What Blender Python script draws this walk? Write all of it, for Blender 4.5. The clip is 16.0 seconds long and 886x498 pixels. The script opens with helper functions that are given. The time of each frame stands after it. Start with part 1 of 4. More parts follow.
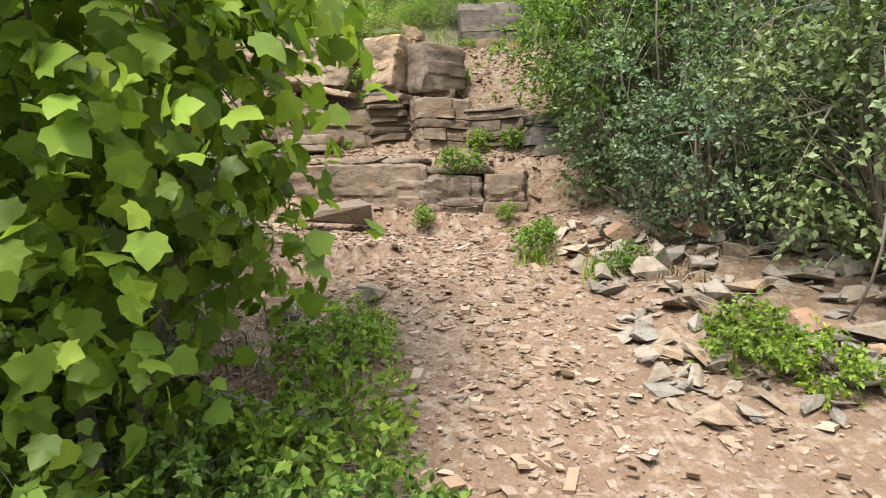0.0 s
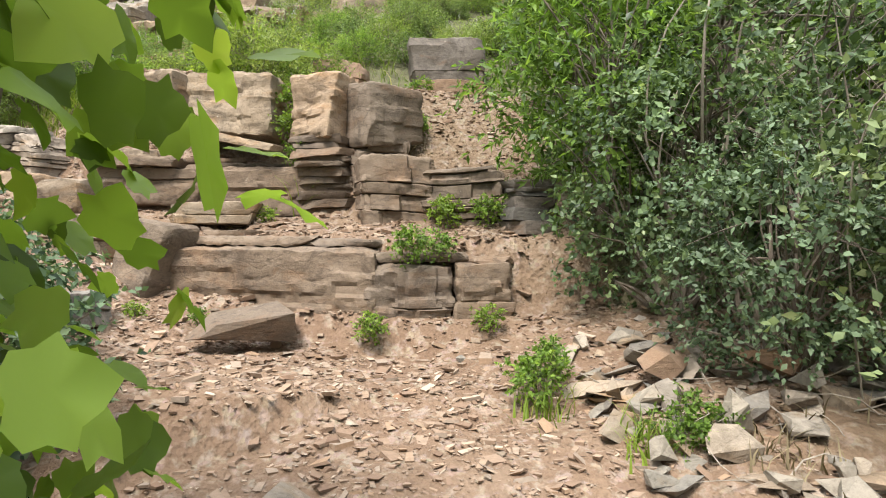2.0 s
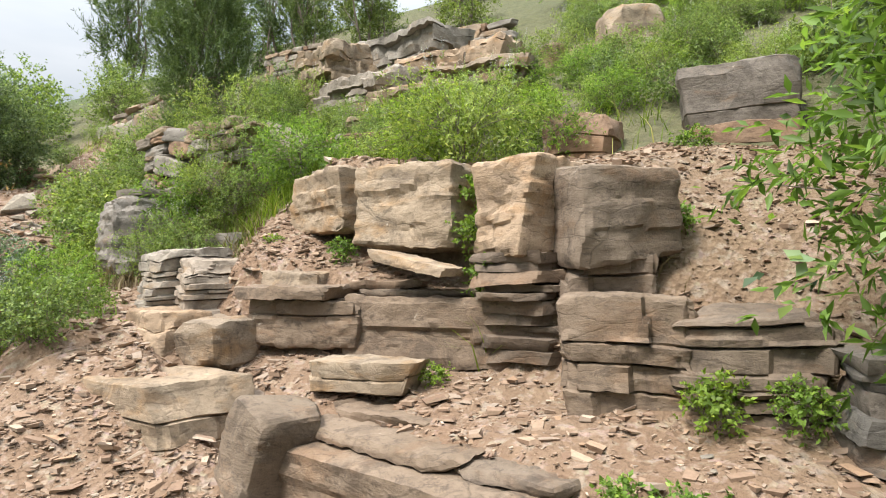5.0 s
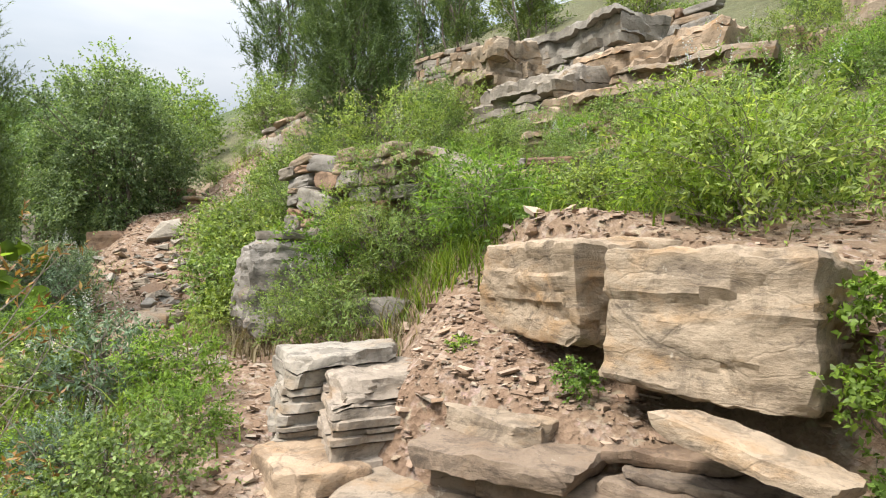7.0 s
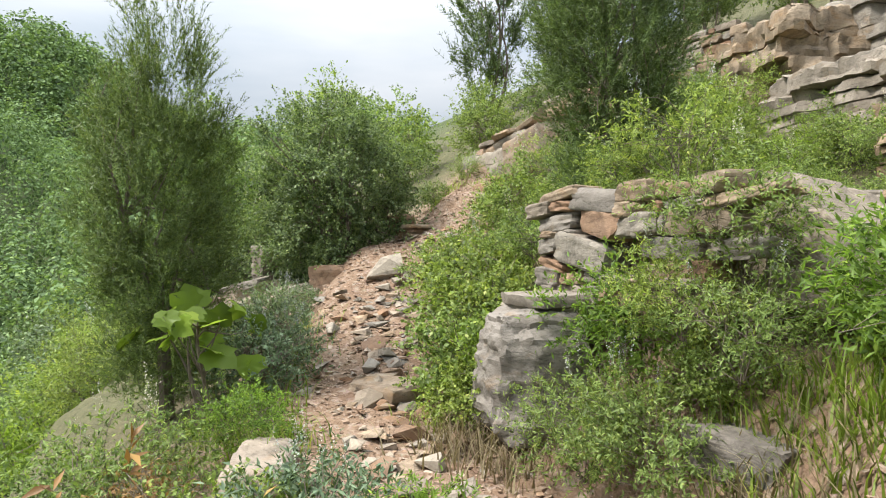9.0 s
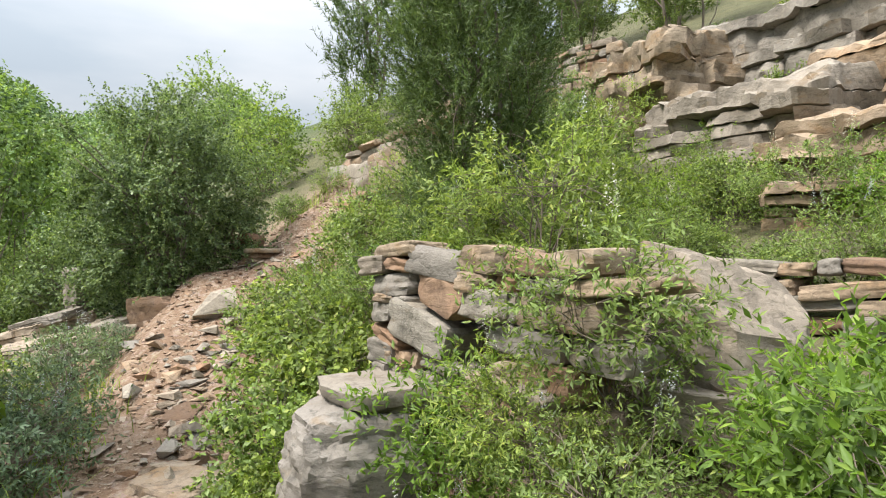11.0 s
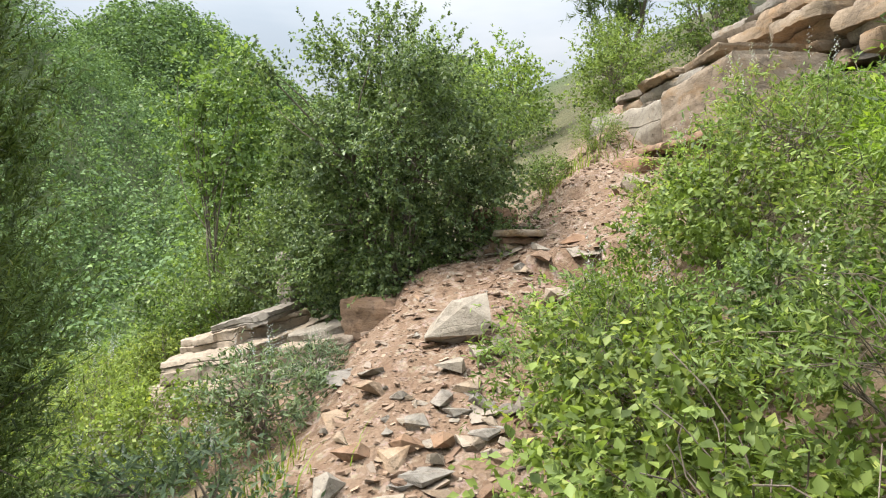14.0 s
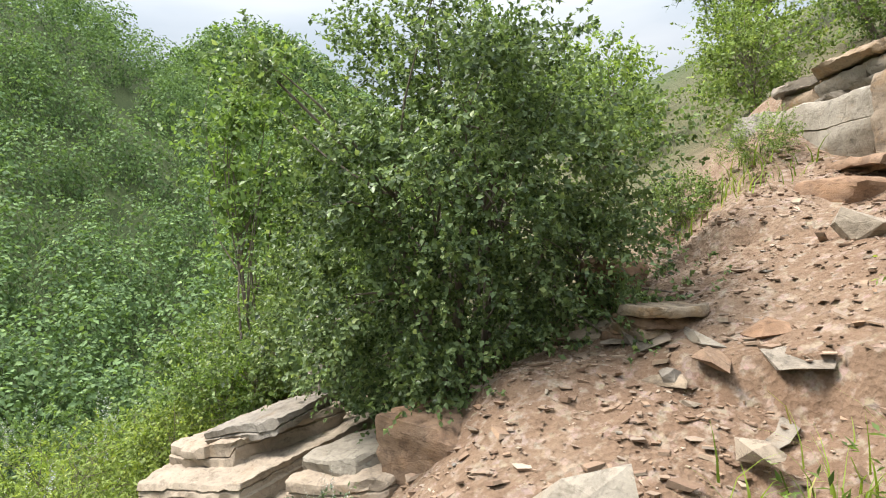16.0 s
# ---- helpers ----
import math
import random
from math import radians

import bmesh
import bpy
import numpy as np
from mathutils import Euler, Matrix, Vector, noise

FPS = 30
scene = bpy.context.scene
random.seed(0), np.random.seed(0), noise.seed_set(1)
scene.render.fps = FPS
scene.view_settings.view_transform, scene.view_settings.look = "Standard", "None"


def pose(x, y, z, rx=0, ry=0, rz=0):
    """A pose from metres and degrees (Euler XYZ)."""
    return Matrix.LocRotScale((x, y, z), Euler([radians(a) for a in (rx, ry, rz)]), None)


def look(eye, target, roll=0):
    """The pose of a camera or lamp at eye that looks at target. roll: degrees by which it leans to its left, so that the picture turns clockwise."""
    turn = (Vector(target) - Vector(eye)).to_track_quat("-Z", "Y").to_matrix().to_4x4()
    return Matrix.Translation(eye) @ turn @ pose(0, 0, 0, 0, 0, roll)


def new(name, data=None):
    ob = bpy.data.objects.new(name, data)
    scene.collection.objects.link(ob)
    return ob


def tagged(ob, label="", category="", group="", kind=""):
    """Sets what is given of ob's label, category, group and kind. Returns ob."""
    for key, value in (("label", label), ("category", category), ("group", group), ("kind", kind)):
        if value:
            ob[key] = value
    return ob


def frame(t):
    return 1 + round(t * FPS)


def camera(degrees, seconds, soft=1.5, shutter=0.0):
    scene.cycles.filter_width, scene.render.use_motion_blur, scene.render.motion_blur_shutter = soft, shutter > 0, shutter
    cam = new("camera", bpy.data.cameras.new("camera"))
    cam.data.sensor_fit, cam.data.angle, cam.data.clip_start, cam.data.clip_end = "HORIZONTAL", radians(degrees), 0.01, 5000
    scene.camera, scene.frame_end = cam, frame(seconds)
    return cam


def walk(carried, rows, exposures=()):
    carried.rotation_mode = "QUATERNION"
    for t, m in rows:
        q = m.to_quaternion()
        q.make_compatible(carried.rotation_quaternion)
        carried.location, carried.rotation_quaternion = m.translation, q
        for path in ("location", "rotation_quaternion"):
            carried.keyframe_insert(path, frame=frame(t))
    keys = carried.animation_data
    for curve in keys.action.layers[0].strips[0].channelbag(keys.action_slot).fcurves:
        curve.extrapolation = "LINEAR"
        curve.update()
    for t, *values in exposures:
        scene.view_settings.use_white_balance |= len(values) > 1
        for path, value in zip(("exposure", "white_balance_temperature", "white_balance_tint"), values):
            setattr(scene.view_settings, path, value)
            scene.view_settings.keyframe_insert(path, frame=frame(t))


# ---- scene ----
cam = camera(69.2, 16.0, soft=1.1)
PATH = [
    (0, (-0.145, 0.006, 1.548), (-0.088, 1.997, 1.368), 0.0),
    (0.5, (-0.308, 0.272, 1.61), (-0.137, 2.256, 1.422), 0.3),
    (1, (-0.323, 0.562, 1.621), (-0.1, 2.54, 1.424), -0.0),
    (1.5, (-0.21, 0.926, 1.722), (0.018, 2.913, 1.665), 0.3),
    (2, (-0.179, 1.324, 1.854), (0.061, 3.308, 1.787), 0.2),
    (2.5, (0.032, 1.502, 2.041), (0.278, 3.486, 1.997), -0.2),
    (3, (0.288, 1.737, 2.145), (0.518, 3.724, 2.115), 0.2),
    (3.5, (0.222, 2.04, 2.212), (0.248, 4.04, 2.227), 0.4),
    (4, (0.187, 2.249, 2.329), (-0.08, 4.231, 2.356), 0.4),
    (4.2, (0.21, 2.369, 2.304), (-0.151, 4.336, 2.327), 0.0),
    (6.3, (-0.213, 3.704, 2.748), (-1.14, 5.476, 2.763), -0.5),
    (6.5, (-0.337, 3.794, 2.746), (-1.276, 5.56, 2.756), -0.2),
    (7, (-0.772, 3.966, 2.897), (-1.816, 5.671, 2.912), -0.3),
    (7.5, (-1.039, 4.161, 2.907), (-2.252, 5.751, 2.931), -0.5),
    (8, (-1.349, 4.511, 3.007), (-2.691, 5.994, 3.019), -0.7),
    (8.5, (-1.672, 4.603, 3.044), (-3.12, 5.982, 3.064), -0.5),
    (9, (-1.952, 4.714, 3.276), (-3.466, 6.022, 3.302), -0.9),
    (9.5, (-1.931, 5.041, 3.345), (-3.445, 6.347, 3.359), -1.1),
    (10, (-1.86, 5.268, 3.501), (-3.236, 6.72, 3.53), -0.7),
    (10.2, (-1.964, 5.302, 3.509), (-3.258, 6.826, 3.528), -0.3),
    (12.3, (-2.817, 6.131, 3.778), (-4.071, 7.688, 3.794), -0.4),
    (12.5, (-2.981, 6.206, 3.781), (-4.274, 7.732, 3.771), -0.2),
    (13, (-3.364, 6.335, 3.836), (-4.787, 7.74, 3.8), -0.4),
    (13.5, (-3.795, 6.543, 3.673), (-5.402, 7.732, 3.629), -0.7),
    (14, (-4.401, 6.707, 3.697), (-6.109, 7.744, 3.632), -0.4),
    (14.5, (-4.845, 6.833, 3.809), (-6.632, 7.73, 3.761), -0.9),
    (15, (-5.098, 7.166, 3.833), (-6.91, 8.011, 3.795), -0.9),
    (15.5, (-5.398, 7.403, 3.853), (-7.221, 8.224, 3.821), -1.1),
    (16, (-5.901, 7.565, 3.991), (-7.728, 8.378, 3.96), -1.2),
]
walk(cam, [(t, look(eye, target, roll)) for t, eye, target, roll in PATH])

# ---- world, sun ----
world = bpy.data.worlds.new("overcast_sky")
scene.world = world
world.use_nodes = True
wn, wl = world.node_tree.nodes, world.node_tree.links
wn.clear()
SUN_ELEVATION, SUN_TURN = radians(58), radians(-150)
sky = wn.new("ShaderNodeTexSky")
sky.sky_type, sky.sun_disc, sky.sun_elevation, sky.sun_rotation = "NISHITA", False, SUN_ELEVATION, SUN_TURN
clear = wn.new("ShaderNodeBackground")
clear.inputs["Strength"].default_value = .1
wl.new(sky.outputs[0], clear.inputs["Color"])
wcoord = wn.new("ShaderNodeTexCoord")
wmap = wn.new("ShaderNodeMapping")
wmap.inputs["Scale"].default_value = (1.2, 1.2, 5)
wl.new(wcoord.outputs["Generated"], wmap.inputs["Vector"])
wnoise = wn.new("ShaderNodeTexNoise")
wnoise.inputs["Scale"].default_value, wnoise.inputs["Detail"].default_value = 2.2, 6
wl.new(wmap.outputs[0], wnoise.inputs["Vector"])
wramp = wn.new("ShaderNodeValToRGB")
wramp.color_ramp.elements[0].position, wramp.color_ramp.elements[0].color = .3, (.66, .74, .82, 1)
wramp.color_ramp.elements[1].position, wramp.color_ramp.elements[1].color = .7, (.93, .96, 1, 1)
wl.new(wnoise.outputs[0], wramp.inputs[0])
cloud = wn.new("ShaderNodeBackground")
wsep = wn.new("ShaderNodeSeparateXYZ")
wl.new(wcoord.outputs["Generated"], wsep.inputs[0])
wrise = wn.new("ShaderNodeMapRange")
wrise.inputs["From Min"].default_value, wrise.inputs["From Max"].default_value = 0, 1
wrise.inputs["To Min"].default_value, wrise.inputs["To Max"].default_value = .24, 1.85
wpow = wn.new("ShaderNodeMath")
wpow.operation, wpow.use_clamp = "POWER", True
wpow.inputs[1].default_value = 1.9
wl.new(wsep.outputs["Z"], wpow.inputs[0])
wl.new(wpow.outputs[0], wrise.inputs["Value"])
wl.new(wrise.outputs["Result"], cloud.inputs["Strength"])
wl.new(wramp.outputs[0], cloud.inputs["Color"])
wmix = wn.new("ShaderNodeMixShader")
wmix.inputs[0].default_value = .93
wl.new(clear.outputs[0], wmix.inputs[1]), wl.new(cloud.outputs[0], wmix.inputs[2])
wout = wn.new("ShaderNodeOutputWorld")
wl.new(wmix.outputs[0], wout.inputs["Surface"])
sun = new("sun", bpy.data.lights.new("sun", "SUN"))
sun.data.energy, sun.data.angle, sun.data.color = 3.0, radians(16), (1, .95, .88)
sun.matrix_world = look((-14, -24, 44), (0, 0, 0))
scene.view_settings.exposure = 1.38


# ---- the lie of the land ----
def smooth(a, b, v):
    t = np.clip((v - a) / (b - a), 0, 1)
    return t * t * (3 - 2 * t)


RISE_Y = [-400, -60, -10, -3, 0, 2.6, 4.4, 5.2, 6.1, 7.3, 9, 10.7, 13.5, 20, 40, 100, 400]
RISE_Z = [-40, -14, -2.6, -.75, .12, .86, 1.42, 1.95, 2.75, 3.1, 3.95, 4.8, 6.4, 10.2, 18, 30, 60]
TRAIL = [(0, -6, -1.6), (0, 0, .12), (-.1, 2.6, .86), (-.1, 3.9, 1.2), (-1.0, 4.25, 1.3), (-1.65, 4.65, 1.5), (-2.0, 5.0, 1.8), (-2.3, 5.5, 2.1),
         (-3.3, 6.25, 2.2), (-4.5, 6.75, 2.22), (-5.9, 7.6, 2.42), (-7, 8.4, 2.88), (-8.0, 9.4, 3.45), (-7.9, 10.5, 4.02),
         (-8.4, 11.4, 4.4), (-9.5, 13, 5.3)]


def trail(x, y):
    """Distance from the trail's middle and the trail's height there."""
    best, high = np.full(np.shape(x), 1e9), np.zeros(np.shape(x))
    for (ax, ay, az), (bx, by, bz) in zip(TRAIL, TRAIL[1:]):
        ex, ey = bx - ax, by - ay
        t = np.clip(((x - ax) * ex + (y - ay) * ey) / (ex * ex + ey * ey), 0, 1)
        d = np.hypot(x - ax - t * ex, y - ay - t * ey)
        high = np.where(d < best, az + t * (bz - az), high)
        best = np.minimum(d, best)
    return best, high


def front_low(x):
    return 4.5 - .44 * np.minimum(0, x + .1)


def front_mid(x):
    return np.interp(x, [-.75, -.05, 1], [5.68, 5.3, 5.4])


def front_high(x):
    return np.interp(x, [-2.4, -1.87, -.8, 0, 1.5], [6.95, 6.5, 6.1, 6.0, 6.2])


def valley(x, y):
    """How far a place lies beyond the edge of the slope, on the valley's side."""
    return ((x + .9) * 5.6 + (y - 2.0) * 8.6) / -10.26


def land(x, y):
    x, y = np.asarray(x, float), np.asarray(y, float)
    g = np.interp(y, RISE_Y, RISE_Z) + .1 * np.clip(x, -40, 0) + .03 * np.clip(x, 0, 60)
    # rock terraces
    low = .86 + (y - 2.6) * .265
    f1, f2, f3 = front_low(x), front_mid(x), front_high(x)
    wide = smooth(-.2, .5, x)
    st = low + (1.74 + .2 * (y - f1) - low) * smooth(f1 + .14, f1 + .3, y)
    st = st + (2.2 + .25 * (y - f2) - st) * smooth(f2 + .08, f2 + .25 + .5 * wide, y)
    st = st + (2.84 + .2 * (y - f3) - st) * smooth(f3 - .1 - .5 * wide, f3 + .12 + .5 * wide, y)
    w = smooth(-2.6, -1.9, x) * (1 - smooth(.6, 1.6, x)) * smooth(2.2, 4, y) * (1 - smooth(7, 8.5, y))
    z = g + (st - g) * w
    z = z + .3 * np.exp(-((x + 2.25) ** 2 + (y - 6.35) ** 2) / .8)
    # trodden trail
    d, h = trail(x, y)
    z = z + (h - z) * (1 - smooth(.35, 1.15, d)) * (1 - w * smooth(f1 - .1, f1, y))
    # terrace held by the dry stone wall
    behind = (x + 4.52) * .331 + (y - 7.8) * .944
    z = z + np.maximum(0, 3.56 - z) * smooth(.04, .16, behind) * (1 - smooth(.9, 2.0, behind)) * smooth(-4.62, -4.42, x) * (1 - smooth(-3.5, -3.1, x))
    # side of the valley, its floor and the hills across it
    v = valley(x, y)
    near = smooth(.6, 3, v)
    z = z - near * .5 * np.maximum(0, v - .3)
    z = np.maximum(z, -13 + .02 * v)
    hill = 62 * np.exp(-(((x + 150) / 60) ** 2 + ((y + 22) / 62) ** 2)) + 34 * np.exp(-(((x + 345) / 105) ** 2 + ((y - 190) / 95) ** 2)) + 130 * np.exp(-(((x + 420) / 110) ** 2 + ((y - 60) / 95) ** 2))
    return z + hill * smooth(25, 80, -x)


# ---- materials ----
class Mat:
    """A node material under construction."""

    def __init__(self, name, rough=.85):
        self.m = bpy.data.materials.new(name)
        self.m.use_nodes = True
        self.n, self.l = self.m.node_tree.nodes, self.m.node_tree.links
        self.b = self.n["Principled BSDF"]
        self.b.inputs["Roughness"].default_value = rough
        self.b.inputs["Specular IOR Level"].default_value = .25
        self.pos = self.n.new("ShaderNodeNewGeometry").outputs["Position"]

    def squash(self, sx, sy, sz, turn=0.0):
        k = self.n.new("ShaderNodeMapping")
        k.inputs["Scale"].default_value = (sx, sy, sz)
        k.inputs["Rotation"].default_value = (turn, turn * .6, 0)
        self.l.new(self.pos, k.inputs["Vector"])
        return k.outputs[0]

    def noise(self, scale, detail=5.0, rough=.6, vec=None, warp=0.0):
        k = self.n.new("ShaderNodeTexNoise")
        k.inputs["Scale"].default_value, k.inputs["Detail"].default_value = scale, detail
        k.inputs["Roughness"].default_value, k.inputs["Distortion"].default_value = rough, warp
        self.l.new(vec or self.pos, k.inputs["Vector"])
        return k.outputs[0]

    def n_colour(self, scale):
        k = self.n.new("ShaderNodeTexNoise")
        k.inputs["Scale"].default_value, k.inputs["Detail"].default_value = scale, 4
        self.l.new(self.pos, k.inputs["Vector"])
        return k.outputs["Color"]

    def ramp(self, fac, *stops):
        k = self.n.new("ShaderNodeValToRGB")
        e = k.color_ramp.elements
        while len(e) < len(stops):
            e.new(.5)
        for el, (p, c) in zip(e, stops):
            el.position, el.color = p, (*(c if isinstance(c, tuple) else (c, c, c)), 1)
        self.l.new(fac, k.inputs[0])
        return k.outputs[0]

    def mix(self, fac, a, b, how="MIX"):
        k = self.n.new("ShaderNodeMix")
        k.data_type, k.blend_type = "RGBA", how
        for sock, v in ((k.inputs[0], fac), (k.inputs[6], a), (k.inputs[7], b)):
            if isinstance(v, (int, float)):
                sock.default_value = v
            elif isinstance(v, tuple):
                sock.default_value = (*v, 1)
            else:
                self.l.new(v, sock)
        return k.outputs[2]

    def bump(self, height, strength, dist, under=None):
        k = self.n.new("ShaderNodeBump")
        k.inputs["Strength"].default_value, k.inputs["Distance"].default_value = strength, dist
        self.l.new(height, k.inputs["Height"])
        if under:
            self.l.new(under, k.inputs["Normal"])
        return k.outputs[0]

    def done(self, colour, normal=None):
        self.l.new(colour, self.b.inputs["Base Color"])
        if normal:
            self.l.new(normal, self.b.inputs["Normal"])
        return self.m


def stone_material(name, pale, tan, rust, dark, rusty=.5, strata=28.0, blotch=.5):
    k = Mat(name, .88)
    flat = k.squash(8, 8, strata, .05)
    layers = k.noise(1.0, 6, .65, flat, .3)
    big = k.noise(2.6, 6, .6)
    fine = k.noise(55, 6, .7)
    col = k.ramp(big, (.3, tan), (.68, pale))
    col = k.mix(k.ramp(k.noise(3.4, 5, .65, k.squash(1, 1, 2.2), .6), (.62 - .22 * rusty, 0.0), (.8 - .15 * rusty, 1.0)), col, rust)
    col = k.mix(k.ramp(layers, (.33, .5), (.41, 0.0)), col, dark)
    col = k.mix(k.ramp(k.noise(4.5, 9, .75, None, .8), (.5, 0.0), (.6, blotch)), col, dark)
    col = k.mix(k.ramp(k.noise(11, 8, .8, k.squash(1, 1, 2.5), .5), (.54, 0.0), (.62, .6)), col, dark)
    col = k.mix(k.ramp(k.noise(8, 8, .75, k.squash(1.1, 1, 1.7)), (.56, 0.0), (.66, .7)), col, pale)
    col = k.mix(k.ramp(k.noise(14, 5, .7), (.66, 0.0), (.74, .5)), col, (.5, .47, .41))
    col = k.mix(k.ramp(k.noise(5.5, 7, .7, None, .4), (.6, 0.0), (.68, .45)), col, tuple(min(.5, 1.25 * a + .3 * b) for a, b in zip(pale, rust)))
    vor = k.n.new("ShaderNodeTexVoronoi")
    vor.feature = "DISTANCE_TO_EDGE"
    vor.inputs["Scale"].default_value = 3.2
    k.l.new(k.mix(.12, k.squash(1, 1, 2.6, .04), k.n_colour(7)), vor.inputs["Vector"])
    crack = k.ramp(vor.outputs["Distance"], (0, 0.0), (.022, 1.0))
    col = k.mix(1.0, col, k.mix(k.ramp(big, (.5, 0.0), (.66, .4)), (1, 1, 1), crack), "MULTIPLY")
    col = k.mix(.4, col, k.ramp(fine, (.25, .35), (.75, .72)), "OVERLAY")
    info = k.n.new("ShaderNodeObjectInfo")
    col = k.mix(1.0, col, k.ramp(info.outputs["Random"], (0, (.82, .8, .8)), (.5, (1.0, .98, .94)), (1, (1.12, 1.0, .9))), "MULTIPLY")
    nrm = k.bump(k.noise(1.0, 4, .6, k.squash(13, 13, strata * 3, .04), .3), .3, .007, k.bump(layers, .4, .014))
    nrm = k.bump(crack, .2, .01, nrm)
    nrm = k.bump(k.noise(19, 9, .75), .5, .011, nrm)
    return k.done(col, k.bump(fine, .6, .006, nrm))


def soil_material():
    k = Mat("stony_soil", .95)
    big, mid, fine = k.noise(1.3, 6, .6), k.noise(9, 7, .7), k.noise(70, 5, .7)
    vor = k.n.new("ShaderNodeTexVoronoi")
    vor.inputs["Scale"].default_value = 38
    k.l.new(k.pos, vor.inputs["Vector"])
    soil = k.ramp(big, (.3, (.158, .098, .063)), (.55, (.2, .134, .089)), (.75, (.24, .174, .124)))
    soil = k.mix(k.ramp(mid, (.35, .7), (.6, 0.0)), soil, (.15, .095, .062))
    chips = k.mix(.1, (.29, .225, .175), vor.outputs["Color"], "SOFT_LIGHT")
    soil = k.mix(k.ramp(k.noise(16, 4, .6), (.5, 0.0), (.62, .75)), soil, chips)
    litter = k.ramp(mid, (.3, (.075, .06, .04)), (.6, (.17, .135, .085)))
    green = k.ramp(k.noise(6, 7, .7), (.35, (.03, .045, .016)), (.65, (.075, .095, .034)))
    cov = k.n.new("ShaderNodeAttribute")
    cov.attribute_name = "cover"
    sep = k.n.new("ShaderNodeSeparateColor")
    k.l.new(cov.outputs["Color"], sep.inputs[0])
    col = k.mix(sep.outputs[0], soil, litter)
    col = k.mix(sep.outputs[1], col, green)
    col = k.mix(.35, col, k.ramp(fine, (.25, .3), (.75, .75)), "OVERLAY")
    nrm = k.bump(vor.outputs["Distance"], .7, .016)
    nrm = k.bump(mid, .8, .035, nrm)
    return k.done(col, k.bump(fine, .5, .005, nrm))


def leaf_material(name, dark, light, warm, glow=.35, rough=.45):
    """Leaves: each its own green, light shining through."""
    k = Mat(name, rough)
    geo = k.n.new("ShaderNodeNewGeometry")
    col = k.ramp(geo.outputs["Random Per Island"], (0, tuple(.55 * q for q in dark)), (.45, tuple(.5 * (p + q) for p, q in zip(dark, light))), (.9, light), (1, warm))
    col = k.mix(.6, col, k.ramp(k.noise(2.3, 4), (.3, .28), (.7, .68)), "OVERLAY")
    info = k.n.new("ShaderNodeObjectInfo")
    col = k.mix(1.0, col, k.ramp(info.outputs["Random"], (0, (.74, .8, .86)), (.5, (.95, .97, .9)), (1, (1.16, 1.1, .84))), "MULTIPLY")
    k.b.inputs["Specular IOR Level"].default_value = .22
    tr = k.n.new("ShaderNodeBsdfTranslucent")
    k.l.new(k.mix(1.0, col, (1.2, 1.25, .65), "MULTIPLY"), tr.inputs["Color"])
    ms = k.n.new("ShaderNodeMixShader")
    ms.inputs[0].default_value = glow
    k.l.new(k.b.outputs[0], ms.inputs[1]), k.l.new(tr.outputs[0], ms.inputs[2])
    k.l.new(ms.outputs[0], k.n["Material Output"].inputs["Surface"])
    return k.done(col)


def bark_material(name, a, b):
    k = Mat(name, .9)
    v = k.noise(30, 5, .7, k.squash(1, 1, .25))
    return k.done(k.ramp(v, (.3, a), (.7, b)), k.bump(v, .6, .006))


TAN_STONE = stone_material("tan_sandstone", (.305, .25, .19), (.205, .158, .112), (.26, .165, .085), (.066, .052, .041), .5)
BROWN_STONE = stone_material("brown_weathered_sandstone", (.195, .155, .12), (.125, .095, .07), (.165, .105, .065), (.05, .04, .033), .45)
GREY_STONE = stone_material("grey_sandstone", (.27, .248, .218), (.17, .155, .132), (.21, .15, .09), (.062, .057, .05), .3)
RED_STONE = stone_material("rust_sandstone", (.235, .168, .122), (.19, .118, .075), (.215, .132, .078), (.07, .048, .036), .6)
PALE_STONE = stone_material("pale_bedrock", (.30, .272, .232), (.225, .195, .157), (.21, .155, .1), (.09, .077, .062), .25, 14.0, .35)
DARK_STONE = stone_material("dark_weathered_stone", (.15, .141, .131), (.1, .092, .083), (.138, .095, .064), (.044, .041, .038), .3)
SOIL = soil_material()
BRIGHT_LEAF = leaf_material("bright_leaf", (.11, .18, .035), (.23, .34, .07), (.36, .46, .09), .52)
SHRUB_LEAF = leaf_material("shrub_leaf", (.125, .18, .055), (.245, .32, .10), (.38, .42, .13), .42)
GREY_LEAF = leaf_material("grey_green_leaf", (.095, .14, .075), (.2, .262, .15), (.29, .34, .21), .33)
DEEP_LEAF = leaf_material("deep_green_leaf", (.075, .12, .064), (.19, .258, .132), (.32, .385, .2), .38, .38)
TREE_LEAF = leaf_material("tree_leaf", (.12, .185, .055), (.25, .34, .11), (.33, .4, .085), .45)
JUNIPER_LEAF = leaf_material("juniper_needle", (.08, .118, .045), (.165, .225, .078), (.25, .29, .085), .32)
GRASS_BLADE = leaf_material("grass_blade", (0.104, 0.162, 0.0238), (0.209, 0.285, 0.0475), (0.361, 0.314, 0.123), .42)
DRY_GRASS = leaf_material("dry_grass", (.19, .14, .08), (.26, .205, .125), (.33, .26, .16), .2, .8)
FLOWER = leaf_material("pale_flower", (.42, .42, .5), (.6, .58, .62), (.7, .7, .68), .3)
RUST_LEAF = leaf_material("withered_leaf", (.17, .09, .035), (.30, .17, .07), (.4, .28, .1), .3)
# far woods: greens lightened, aerial haze put into the leaf colour
HAZY_WOODS_LEAF = leaf_material("hazy_far_woods_leaf", (.095, .155, .075), (.2, .29, .13), (.26, .34, .14), .28, .8)
BARK = bark_material("grey_brown_bark", (.085, .065, .05), (.21, .175, .14))
